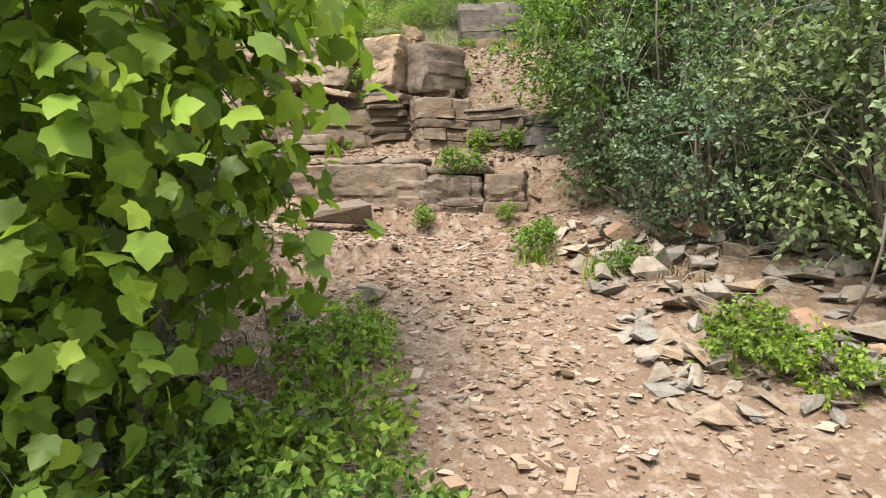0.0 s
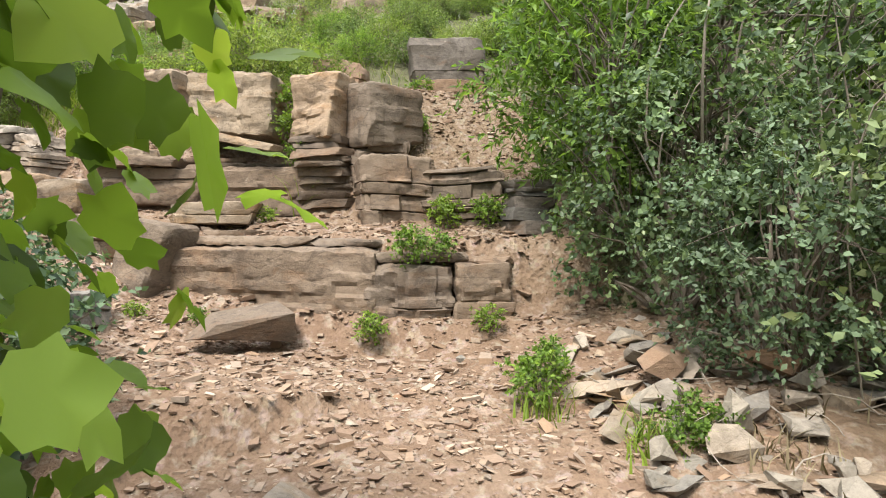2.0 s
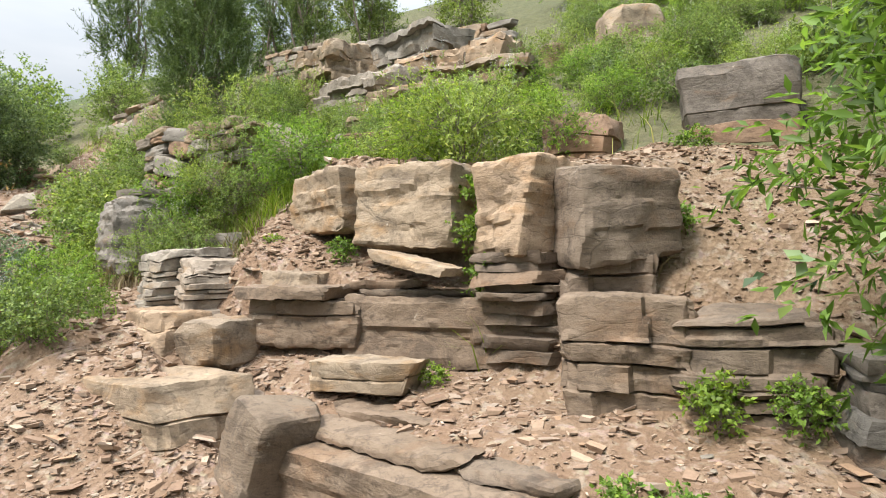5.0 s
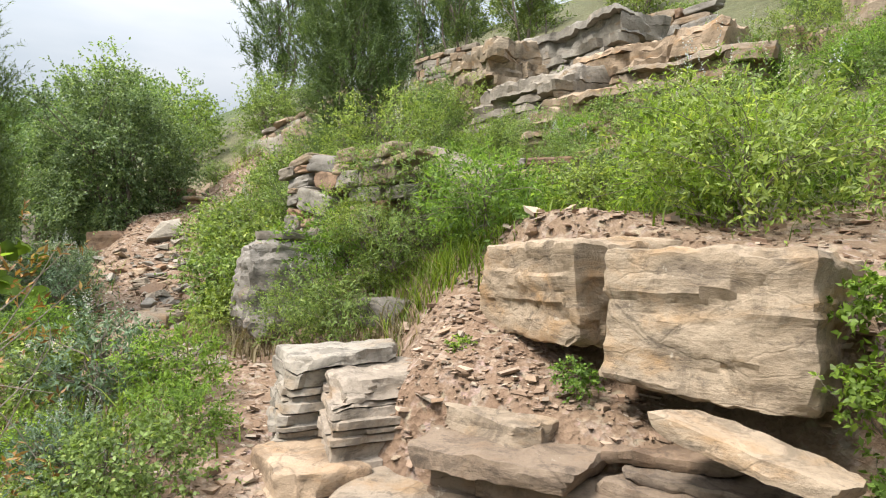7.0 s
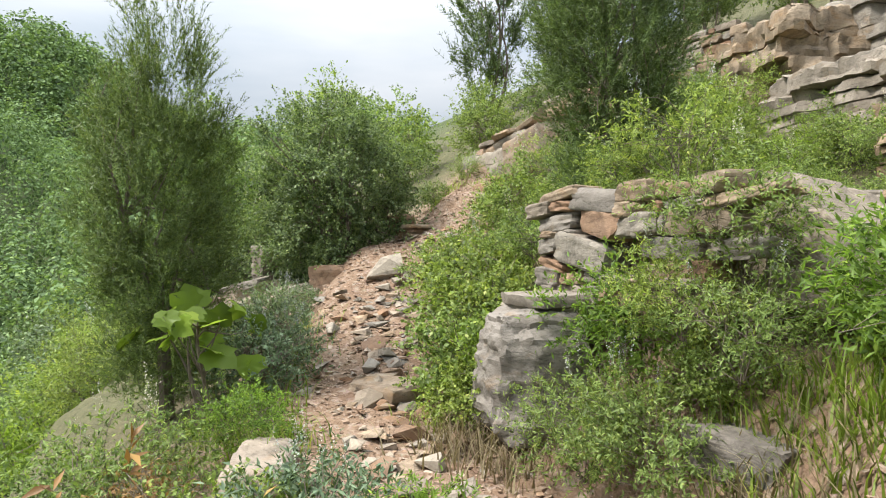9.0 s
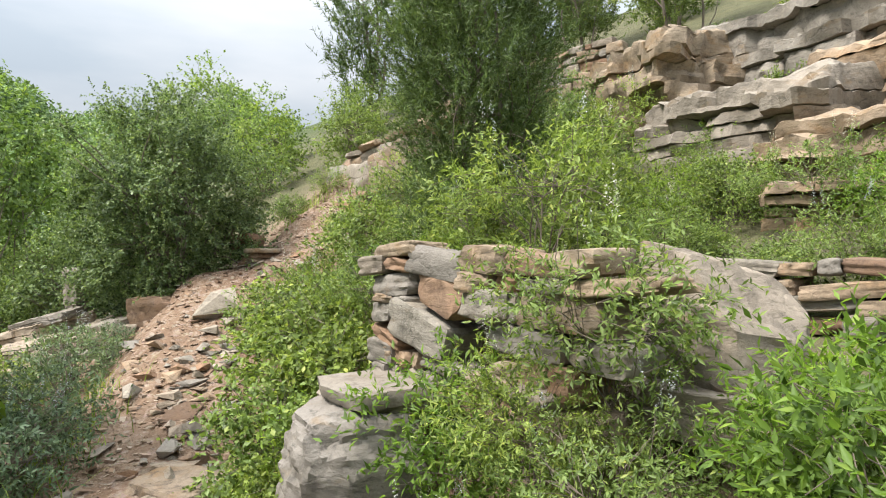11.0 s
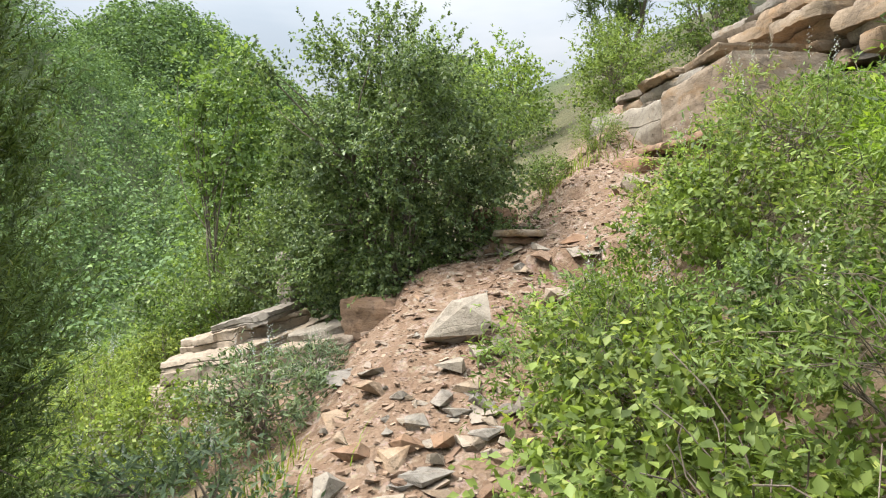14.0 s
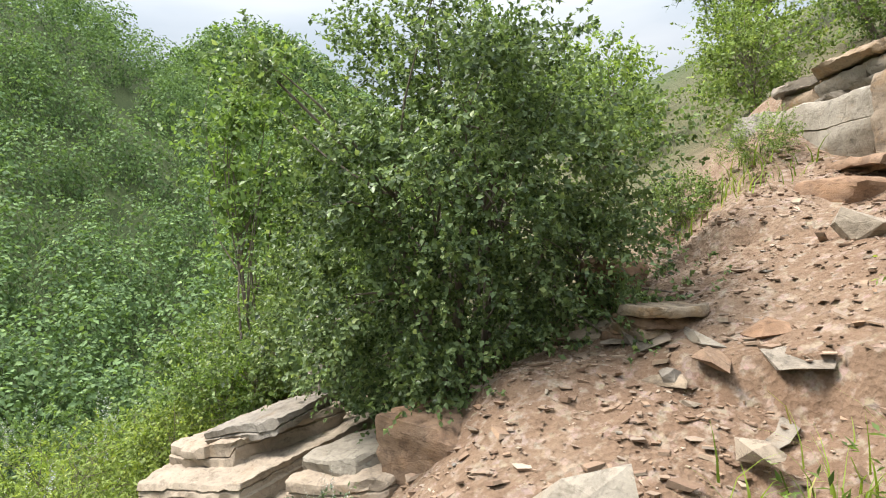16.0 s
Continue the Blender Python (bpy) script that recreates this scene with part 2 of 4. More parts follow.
TWIG = bark_material("dry_twig", (.16, .13, .10), (.33, .29, .24))


# ---- tools for meshes ----
def mesh(name, verts, faces, material, sharp=None):
    me = bpy.data.meshes.new(name)
    verts, faces = np.asarray(verts, np.float32), np.asarray(faces, np.int32)
    k = faces.shape[1]
    me.vertices.add(len(verts)), me.loops.add(faces.size), me.polygons.add(len(faces))
    me.vertices.foreach_set("co", verts.ravel())
    me.loops.foreach_set("vertex_index", faces.ravel())
    me.polygons.foreach_set("loop_start", np.arange(0, faces.size, k, dtype=np.int32))
    me.update(calc_edges=True)
    if sharp is not None:
        me.polygons.foreach_set("use_smooth", np.ones(len(faces), bool))
        me.set_sharp_from_angle(angle=radians(sharp))
    me.materials.append(material)
    return me


def part(name, me, parent, label=""):
    ob = new(name, me)
    ob.parent = parent
    return tagged(ob, label)


def unit(v):
    return v / np.maximum(1e-9, np.linalg.norm(v, axis=-1, keepdims=True))


# leaf shapes: along y, upper face to z
OVATE = (np.array([(0, 0, 0), (.3, .38, .06), (0, .45, 0), (-.3, .38, .06), (0, 1, -.12)]), [(0, 1, 2), (2, 1, 4), (0, 2, 3), (2, 4, 3)])
SLIM = (np.array([(0, 0, 0), (.16, .42, .03), (-.16, .42, .03), (0, 1, -.14)]), [(0, 1, 3), (0, 3, 2)])
PLAIN = (np.array([(0, 0, 0), (.34, .45, .08), (-.34, .45, .08), (0, 1, -.1)]), [(0, 1, 3), (0, 3, 2)])
NEEDLE = (np.array([(.08, 0, 0), (-.08, 0, 0), (0, 1, 0)]), [(0, 1, 2)])
FEATHER = (np.array([(.05, 0, 0), (-.05, 0, 0), (.075, .5, .03), (-.075, .5, .03), (0, 1, -.03)]), [(0, 2, 1), (1, 2, 3), (3, 2, 4)])
LOBED = (np.array([(0, .36, 0), (0, 0, .02), (.22, -.06, .03), (.48, .08, .0), (.46, .27, .03), (.60, .50, -.05), (.38, .56, .03), (.27, .77, 0), (0, 1.02, -.14),
                   (-.27, .77, 0), (-.38, .56, .03), (-.60, .50, -.05), (-.46, .27, .03), (-.48, .08, .0), (-.22, -.06, .03)]),
         [(0, i, i + 1) for i in range(1, 14)] + [(0, 14, 1)])


def leaf_mesh(name, shape, at, axis, up, size, material):
    """One mesh of many leaves: at, axis and up are (n, 3), size is (n,)."""
    tv, tf = shape
    y = unit(axis)
    x = unit(np.cross(y, up))
    z = np.cross(x, y)
    v = at[:, None] + size[:, None, None] * (tv[None, :, :1] * x[:, None] + tv[None, :, 1:2] * y[:, None] + tv[None, :, 2:] * z[:, None])
    f = np.asarray(tf)[None] + (np.arange(len(at)) * len(tv))[:, None, None]
    return mesh(name, v.reshape(-1, 3), f.reshape(-1, 3), material)


def tubes(name, lines, radii, material, sides=5):
    """Tapered round stems along lines of points."""
    vs, fs, o = [], [], 0
    ring = np.linspace(0, 2 * np.pi, sides, endpoint=False)
    for line, (r0, r1) in zip(lines, radii):
        line = np.asarray(line, float)
        n = len(line)
        d = unit(np.gradient(line, axis=0))
        a = unit(np.cross(d, (.31, .83, .12)))
        b = np.cross(d, a)
        r = np.linspace(r0, r1, n)[:, None, None]
        vs.append((line[:, None] + r * (np.cos(ring)[None, :, None] * a[:, None] + np.sin(ring)[None, :, None] * b[:, None])).reshape(-1, 3))
        for i in range(n - 1):
            for j in range(sides):
                k = (j + 1) % sides
                fs.append((o + i * sides + j, o + i * sides + k, o + (i + 1) * sides + k, o + (i + 1) * sides + j))
        o += n * sides
    return mesh(name, np.concatenate(vs), fs, material, 60)


def bend(a, b, rng, sag=.12, n=5):
    a, b = np.asarray(a, float), np.asarray(b, float)
    t = np.linspace(0, 1, n)[:, None]
    off = rng.normal(0, sag, 3) * np.linalg.norm(b - a)
    return a + (b - a) * t + off * np.sin(np.pi * t) + np.array((0, 0, 1)) * np.sin(np.pi * t) * sag * .6 * np.linalg.norm(b - a)


def crown_points(rng, n, size, hollow=.45, lumps=.35, freq=2.3, clump=.62):
    """Points in an uneven crown round the origin, denser towards its outside, and their way outwards."""
    d = unit(rng.normal(size=(n, 3)))
    shift = rng.uniform(0, 50, 3)
    lump = np.array([noise.fractal(Vector(q * freq + shift), .6, 2, 3) for q in d])
    r = (hollow + (1 - hollow) * rng.uniform(0, 1, n) ** .5) * (1 + lumps * np.clip(lump, -1, 1) * 1.6)
    c = d * r[:, None] * np.asarray(size)
    heart = c[:max(12, n // 45)]
    near = np.concatenate([heart[np.argmin(((q[:, None] - heart[None]) ** 2).sum(-1), 1)] for q in np.array_split(c, n // 1500 + 1)])
    return near + (c - near) * clump, d


def shrub_meshes(seed, height, wide, twigs, per_twig, leaf, shape, material, bark=BARK, clump=.66, face=.7, stems=9, twig_len=.28, low=.0, up=.35, hollow=.4, lumps=.4, droop=.25, spikes=0, thick=1.0):
    """Stems and crown of a shrub or tree that stands on the origin: crown from low * height up to height."""
    rng = np.random.default_rng(seed)
    half = (height * (1 - low)) / 2
    c, d = crown_points(rng, twigs, (wide, wide, half), hollow, lumps, 2.3, clump)
    c[:, 2] += height - half
    keep = c[:, 2] > .03 * height
    c, d = c[keep], d[keep]
    way = unit(d * (.8, .8, .5) + (0, 0, up) + rng.normal(0, .45, d.shape))
    length = twig_len * rng.uniform(.5, 1.3, len(c))
    t = rng.uniform(.05, 1, (len(c), per_twig))
    at = c[:, None] + way[:, None] * (t * length[:, None])[..., None]
    at[..., 2] -= droop * length[:, None] * t ** 2
    side = rng.normal(size=at.shape)
    axis = unit(way[:, None] * .7 + unit(side) * .9 + (0, 0, -droop * .6))
    upw = unit(rng.normal(0, .45, at.shape) + (0, 0, .8) + d[:, None] * face)
    size = leaf * rng.uniform(.55, 1.25, at.shape[:2])
    crown = leaf_mesh("crown", shape, at.reshape(-1, 3), axis.reshape(-1, 3), upw.reshape(-1, 3), size.ravel(), material)
    lines, radii = [], []
    pick = rng.choice(len(c), min(len(c), stems * 7), replace=False)
    mains = pick[:stems]
    trunk = thick * (.012 + .009 * height)
    forks = []
    for i in mains:
        root = np.array((rng.normal(0, .05 * wide), rng.normal(0, .05 * wide), -.05))
        end = c[i] * (.8, .8, .92)
        line = bend(root, end, rng, .1, 7)
        lines.append(line), radii.append((trunk * rng.uniform(.6, 1.1), trunk * .2))
        forks.append(line)
    for i in pick[stems:]:
        line = min(forks, key=lambda q: np.linalg.norm(q[3] - c[i]))
        lines.append(bend(line[rng.integers(2, 6)], c[i] + way[i] * length[i] * .7, rng, .1, 5)), radii.append((trunk * .32, .0015))
    wood = tubes("branches", lines, radii, bark)
    flowers = None
    if spikes:
        top = np.argsort(-(c[:, 2] + .3 * d[:, 2]))[:spikes * 3]
        top = rng.choice(top, spikes, replace=False)
        w = unit(way[top] * .5 + (0, 0, 1))
        m = 26
        tt = np.linspace(0, 1, m)[None, :]
        base = c[top] + way[top] * length[top][:, None] * .6
        pos = base[:, None] + w[:, None] * (tt * .16)[..., None] + rng.normal(0, .006, (spikes, m, 3))
        ax = unit(rng.normal(size=pos.shape) + (0, 0, .6))
        flowers = leaf_mesh("flower_spikes", PLAIN, pos.reshape(-1, 3), ax.reshape(-1, 3), unit(rng.normal(size=(spikes * m, 3))), np.full(spikes * m, .011), FLOWER)
    return wood, crown, flowers


def plant(name, meshes, where, label, category, turn=0.0, scale=1.0, group="", sink=.03, tall=1.0):
    x, y = where[0], where[1]
    z = where[2] if len(where) > 2 else float(land(x, y))
    root = tagged(new(name), label, category, group)
    for me, nm in zip(meshes, ("stem", "crown", "bloom")):
        if me is not None:
            tagged(part(nm, me, root), kind="" if nm == "crown" else "stuff")
    root.matrix_basis = pose(x, y, z - sink, 0, 0, turn)
    root.scale = (scale, scale, scale * tall)
    return root


def rock_mesh(name, size, seed, material, cell=.05, layers=0, inset=.02, rough=.02, chips=12, square=16.0, tilt=.0, lump=.05, upright=.7, sharp=26, depth=.7):
    """A block of broken rock standing on the origin: uneven box, cut by planes, parted into beds by open joints, roughened."""
    rng = np.random.default_rng(seed)
    size = np.asarray(size, float)
    n = np.clip(np.round(size / cell), 3, 60).astype(int)
    if layers:
        bounds = np.cumsum(rng.uniform(.5, 1.7, layers))
        bounds = bounds / bounds[-1] * size[2]
        gap = min(.007, .12 * size[2] / layers)
        rows = {0.0, size[2]}
        for lo, hi in zip(np.concatenate(([0], bounds[:-1])), bounds):
            rows.update(np.linspace(lo + gap, hi - gap, max(2, int(round((hi - lo) / cell)))))
            rows.add(lo)
        rows = np.array(sorted(rows)) / size[2] * 2 - 1
    else:
        rows = np.linspace(-1, 1, n[2] + 1)
    n[2] = len(rows) - 1
    index, pts, faces = {}, [], []

    def node(i, j, k):
        key = (i, j, k)
        if key not in index:
            index[key] = len(pts)
            pts.append((2 * i / n[0] - 1, 2 * j / n[1] - 1, rows[k]))
        return index[key]

    for ax in range(3):
        u, w = [q for q in range(3) if q != ax]
        for side in (0, n[ax]):
            for a in range(n[u]):
                for b in range(n[w]):
                    quad = []
                    for da, db in ((0, 0), (1, 0), (1, 1), (0, 1)):
                        q = [0, 0, 0]
                        q[ax], q[u], q[w] = side, a + da, b + db
                        quad.append(node(*q))
                    flip = (side == 0) != (ax == 1)
                    faces.append(quad[::-1] if flip else quad)
    p0 = np.array(pts)
    k = (np.abs(p0) ** square).sum(1) ** (1 / square)
    p = p0 / k[:, None]
    half = size / 2
    q = p * half
    shift = rng.normal(0, .045, (2, 2, 2, 3)) * size * (1, 1, .8)
    w = (p + 1) / 2
    for i, j, k in np.ndindex(2, 2, 2):
        share = (w[:, 0] if i else 1 - w[:, 0]) * (w[:, 1] if j else 1 - w[:, 1]) * (w[:, 2] if k else 1 - w[:, 2])
        q = q + share[:, None] * shift[i, j, k]
    for _ in range(chips):
        nv = unit(rng.normal(size=3) * (1, 1, upright))
        reach = np.abs(nv * half).sum() * rng.uniform(depth, .97)
        over = q @ nv - reach
        q = q - np.where(over > 0, over, 0)[:, None] * nv
    seedv = Vector(rng.uniform(0, 60, 3))
    if layers:
        height = (p0[:, 2] + 1) / 2 * size[2]
        i = np.searchsorted(bounds, height - 1e-6)
        slot = np.floor((q[:, 0] + .8 * q[:, 1]) / max(.09, .32 * size[0]) + 7.3 * np.sin(3.1 * i)).astype(int)
        off = np.modf(np.abs(np.sin(i * 12.9898 + slot * 78.233 + seed) * 43758.5))[0]
        joint = np.min(np.abs(height[:, None] - np.concatenate(([-9], bounds[:-1]))[None]), axis=1) < 1e-5
        out = unit(q * (1, 1, 0) / (half ** 2))
        rim = np.clip(np.max(np.abs(p[:, :2]), axis=1) * 2 - 1, 0, 1)
        q = q - out * (rim * (off * inset + joint * (.35 * inset + .006)))[:, None]
        q[:, 2] += np.array([noise.noise(Vector(v * (2.2, 2.2, .3)) + seedv) for v in q]) * .22 * size[2] / layers
    d = unit(q / half ** 2)
    big = np.array([noise.fractal(Vector(v * 3.2) + seedv, .7, 2, 3) for v in q])
    fine = np.array([noise.fractal(Vector(v * (15, 15, 24)) + seedv, .7, 2, 3) for v in q])
    step = np.array([noise.cell(Vector(v * (1.7, 1.7, 17)) + seedv) for v in q])
    q = q + d * (big * lump * .4 * min(size) + fine * rough * .4 + (step - .3) * min(.45 * rough, .035 * min(size)))[:, None]
    q[:, 2] += half[2]
    q[:, 0] += tilt * q[:, 2]
    return mesh(name, q, faces, material, sharp)


def rock(name, size, where, turn, seed, material, label, category="rock", lean=(0, 0), group="", **more):
    ob = new(name, rock_mesh(name, size, seed, material, **more))
    ob.matrix_basis = pose(*where, lean[0], lean[1], turn)
    return tagged(ob, label, category, group)


def beds(name, size, count, where, turn, seed, material, label, category="rock", lean=(0, 0), group="", slip=.05, cell=.035, second=None):
    """An outcrop of thin beds, each a slab of its own, set back from one another."""
    rng = np.random.default_rng(seed)
    root = tagged(new(name), label, category, group)
    share = rng.uniform(.5, 1.6, count)
    share = share / share.sum() * size[2]
    z = 0.0
    for i in range(count):
        sx, sy = size[0] * rng.uniform(.86, 1.0), size[1] * rng.uniform(.88, 1.0)
        cut = int(rng.integers(2, 5)) if size[0] > 1 else int(rng.integers(1, 3)) if size[0] > .45 else 1
        x = -sx / 2
        for c in range(cut):
            w = sx / cut * (rng.uniform(.75, 1.25) if cut > 1 else 1)
            slab = part("slab", rock_mesh("slab", (w, sy, share[i] * 1.03), seed * 31 + i * 3 + c, second if second and rng.random() < .35 else material, cell=min(cell, max(.02, share[i] / 2)) if share[i] > .06 else cell * .8,
                                          chips=8, square=28, rough=.012 + .02 * (size[0] > 1), lump=.16, upright=.25, depth=.76), root)
            slab.matrix_basis = pose(x + w / 2 + rng.normal(0, slip * .5), rng.normal(0, slip * .6), z, rng.normal(0, .8), rng.normal(0, .8), rng.normal(0, 2.5))
            x += w
        z += share[i] * .99
    root.matrix_basis = pose(*where, lean[0], lean[1], turn)
    return root


def ledge(name, pieces, where, turn, seed, material, label, category="rock", group="", lean=(0, 0), **more):
    """A ledge of jointed blocks and cap slabs: pieces hold a part's name, size, and place on the ledge."""
    root = tagged(new(name), label, category, group)
    for i, (kind, size, at, tn, lay) in enumerate(pieces):
        ob = part(kind, rock_mesh(kind, size, seed + i, material, cell=.02, layers=lay, inset=.03, **{"chips": 7, "square": 24, "lump": .09, "rough": .024, "depth": .84, **more}), root)
        ob.matrix_basis = pose(*at, 0, 0, tn)
    root.matrix_basis = pose(*where, *lean, turn)
    return root


# ---- ground: one sheet, fine along the walk, reaching the horizon ----
def spread(a, b, step, far, count):
    out = np.geomspace(step, far, count).cumsum()
    out = out / out[-1] * far
    return np.concatenate((a - out[::-1], np.arange(a, b, step), b + out))


gx, gy = spread(-12.5, 3.5, .065, 1900, 60), spread(-1.5, 13.5, .065, 1900, 60)
GX, GY = np.meshgrid(gx, gy)
GZ = land(GX, GY)
dist, _ = trail(GX, GY)
fine_area = (GX > -14) & (GX < 5) & (GY > -3) & (GY < 15)
rough_z = np.zeros(GX.shape)
for i, j in zip(*np.nonzero(fine_area)):
    v = Vector((GX[i, j], GY[i, j], 0))
    rough_z[i, j] = noise.fractal(v * 1.7, .8, 2, 4) * .045 + noise.fractal(v * 9, .7, 2, 3) * .014
GZ = GZ + rough_z
nx, ny = len(gx), len(gy)
ids = np.arange(nx * ny).reshape(ny, nx)
quads = np.stack((ids[:-1, :-1], ids[:-1, 1:], ids[1:, 1:], ids[1:, :-1]), -1).reshape(-1, 4)
ground_mesh = mesh("ground", np.stack((GX, GY, GZ), -1).reshape(-1, 3), quads, SOIL, 80)
bare = (GX > .5) & (GX < 2.5) & (GY > 1.6) & (GY < 4.5) | (GX > -2.6) & (GX < 1.1) & (GY > 3) & (GY < 7.4) | (GX > -9.4) & (GX < -7) & (GY > 8) & (GY < 11.5) | (GX > -12) & (GX < -8) & (GY > 7.4) & (GY < 9.2)
wob = np.array([noise.noise(Vector((a, b, 3)) * .9) for a, b in zip(GX.ravel(), GY.ravel())]).reshape(GX.shape)
litter = smooth(.7, 1.5, dist + .5 * wob) * (1 - .85 * smooth(0, 1, bare * 1.0))
green = (.55 + .45 * smooth(5, 12, dist)) * litter * smooth(.9, 2.4, dist + .8 * wob)
cover = ground_mesh.color_attributes.new("cover", "FLOAT_COLOR", "POINT")
cover.data.foreach_set("color", np.stack((litter, green, litter * 0, litter * 0 + 1), -1).astype(np.float32).ravel())
tagged(new("ground", ground_mesh), "reddish stony hillside soil with a trodden trail", "ground", kind="structure")


def high(x, y):
    return float(land(x, y))


def shard_mesh(name, seed, material, flat=.4, points=13):
    """An angular broken stone, about one long, lying on the origin."""
    r = np.random.default_rng(seed)
    bm = bmesh.new()
    for p in unit(r.normal(size=(points, 3))) * r.uniform(.75, 1, (points, 1)) * (.5, .36, .5 * flat):
        bm.verts.new(p + np.array((0, 0, .4 * flat)))
    made = bmesh.ops.convex_hull(bm, input=bm.verts)
    bmesh.ops.delete(bm, geom=[q for q in made["geom_interior"] if isinstance(q, bmesh.types.BMVert)], context="VERTS")
    bmesh.ops.recalc_face_normals(bm, faces=bm.faces)
    me = bpy.data.meshes.new(name)
    bm.to_mesh(me)
    bm.free()
    me.materials.append(material)
    return me


def surface(x, y):
    """The ground's height with its unevenness."""
    v = Vector((x, y, 0))
    return high(x, y) + noise.fractal(v * 1.7, .8, 2, 4) * .045 + noise.fractal(v * 9, .7, 2, 3) * .014


LOOSE = [shard_mesh("stone", 400 + i, (TAN_STONE, GREY_STONE, RED_STONE, PALE_STONE)[i % 4], .28 + .08 * (i % 4), 8 + i % 3) for i in range(16)]

# ---- rock ledges and blocks beside the first stretch ----
ledge("rock_ledge", [("block", (1.24, .55, .54), (0, 0, 0), 0, 0), ("slab", (.84, .5, .05), (-.2, .06, .53), 1, 0), ("slab", (.5, .42, .04), (.36, .08, .53), -3, 0), ("slab", (.46, .3, .04), (-.3, .16, .57), 5, 0), ("slab", (.7, .4, .12), (-.25, -.08, -.04), -2, 0)],
      (-.64, 5.04, 1.22), -21.5, 11, BROWN_STONE, "long brown sandstone ledge with a dark weathered front face")
ledge("rock_ledge", [("block", (.5, .5, .5), (-.02, 0, 0), 2, 2), ("block", (.34, .5, .5), (.38, .02, -.02), -4, 3), ("slab", (.52, .44, .05), (.04, .06, .49), 2, 0), ("slab", (.34, .36, .04), (.4, .08, .48), -6, 0)],
      (.06, 4.8, 1.18), -2, 312, BROWN_STONE, "dark brown cracked sandstone ledge with thin broken beds")
rock("rock_slab", (.34, .3, .5), (-1.46, 5.1, 1.4), -30, 13, BROWN_STONE, "angular upright slab of brown sandstone leaning on the ledge", cell=.03, chips=9, square=9, tilt=.25, lean=(-8, 6))
rock("rock_ledge", (.72, .5, .42), (-2.02, 5.22, 1.5), -12, 14, TAN_STONE, "low tan rock ledge with a hollow beside it", cell=.035, layers=3, inset=.04, chips=6)
rock("flat_rock", (.55, .42, .16), (-1.62, 4.42, 1.4), -20, 15, GREY_STONE, "flat grey rock half buried in stony soil", cell=.03, layers=2, chips=8)
broken = tagged(new("flat_rock", shard_mesh("flat_rock", 478, BROWN_STONE, .6, 11)), "low brown flat rock sticking out of the soil", "rock")
broken.matrix_basis = pose(-0.72, 4.42, 1.27, 3, -4, 15)
broken.scale = (0.72, 0.55, 0.5)
ledge("rock_ledge", [("block", (.7, .5, .26), (-.5, -.02, .06), 4, 2), ("block", (1.25, .5, .32), (.32, .04, 0), -1, 0), ("slab", (.6, .52, .06), (-.56, -.03, .31), 5, 0), ("slab", (.8, .44, .04), (.2, .08, .31), -2, 0), ("slab", (.4, .3, .04), (-.1, .1, .35), 8, 0)],
      (-1.1, 5.88, 1.93), -3, 317, BROWN_STONE, "brown sandstone ledge with an overhanging pointed end")
rock("flat_rock", (.62, .22, .14), (-1.1, 5.42, 1.86), -3, 18, TAN_STONE, "long low tan stone bedded in red soil", cell=.03, layers=2, chips=7)
rock("rock_block", (.66, .5, .4), (-1.66, 6.38, 2.56), -33, 19, TAN_STONE, "big square-edged tan sandstone block on red soil", cell=.02, chips=5, square=22, lump=.1, rough=.026, depth=.84)
rock("rock_block", (.62, .55, .42), (-1.05, 6.1, 2.47), -11, 20, TAN_STONE, "big tan sandstone block undercut along its base", cell=.02, chips=5, square=22, lump=.1, rough=.026, depth=.84, lean=(-6, 0))
rock("rock_block", (.36, .5, .44), (-.42, 5.83, 2.42), -30, 21, TAN_STONE, "big tan sandstone block split by an upright crack", cell=.02, chips=5, square=22, lump=.1, rough=.026, depth=.82)
rock("rock_block", (.44, .46, .42), (-.1, 5.8, 2.4), 38, 22, BROWN_STONE, "brown sandstone block with a wide front face", cell=.02, chips=5, square=22, lump=.1, rough=.014, depth=.82)
beds("layered_rock", (.42, .4, .47), 11, (-.4, 5.74, 1.98), -20, 23, BROWN_STONE, "thin layered rock beds under a sandstone block")
rock("layered_rock", (.42, .36, .46), (-.12, 5.76, 1.96), 20, 24, BROWN_STONE, "brown layered rock below a sandstone block", cell=.02, layers=6, inset=.05, rough=.02, chips=6)
rock("rock_slab", (.45, .2, .05), (-.95, 5.72, 2.38), -14, 25, TAN_STONE, "thin slab of sandstone wedged under a block", cell=.025, chips=6, lean=(0, 12))
rock("layered_rock", (.56, .5, .46), (.02, 5.46, 1.82), 8, 26, BROWN_STONE, "rust-brown rock face broken into upright pieces", cell=.02, layers=4, inset=.05, rough=.028, chips=9)
rock("layered_rock", (.52, .45, .4), (.44, 5.44, 1.84), -8, 27, BROWN_STONE, "layered rust-brown rock face with open joints", cell=.02, layers=7, inset=.06, rough=.022, chips=8)
beds("layered_rock", (.3, .35, .32), 6, (.78, 5.12, 1.82), 5, 28, DARK_STONE, "dark layered rock under the bushes")
rock("layered_rock", (.55, .5, .44), (-2.62, 6.08, 2.06), -44, 29, GREY_STONE, "grey thin-bedded rock outcrop split by joints", cell=.018, layers=12, inset=.04, rough=.022, chips=7, square=22)
rock("layered_rock", (.5, .5, .44), (-2.28, 5.98, 2.0), -36, 30, GREY_STONE, "grey thin-bedded rock outcrop leaning beside its twin", cell=.018, layers=12, inset=.04, rough=.022, chips=7, square=22, tilt=-.12)
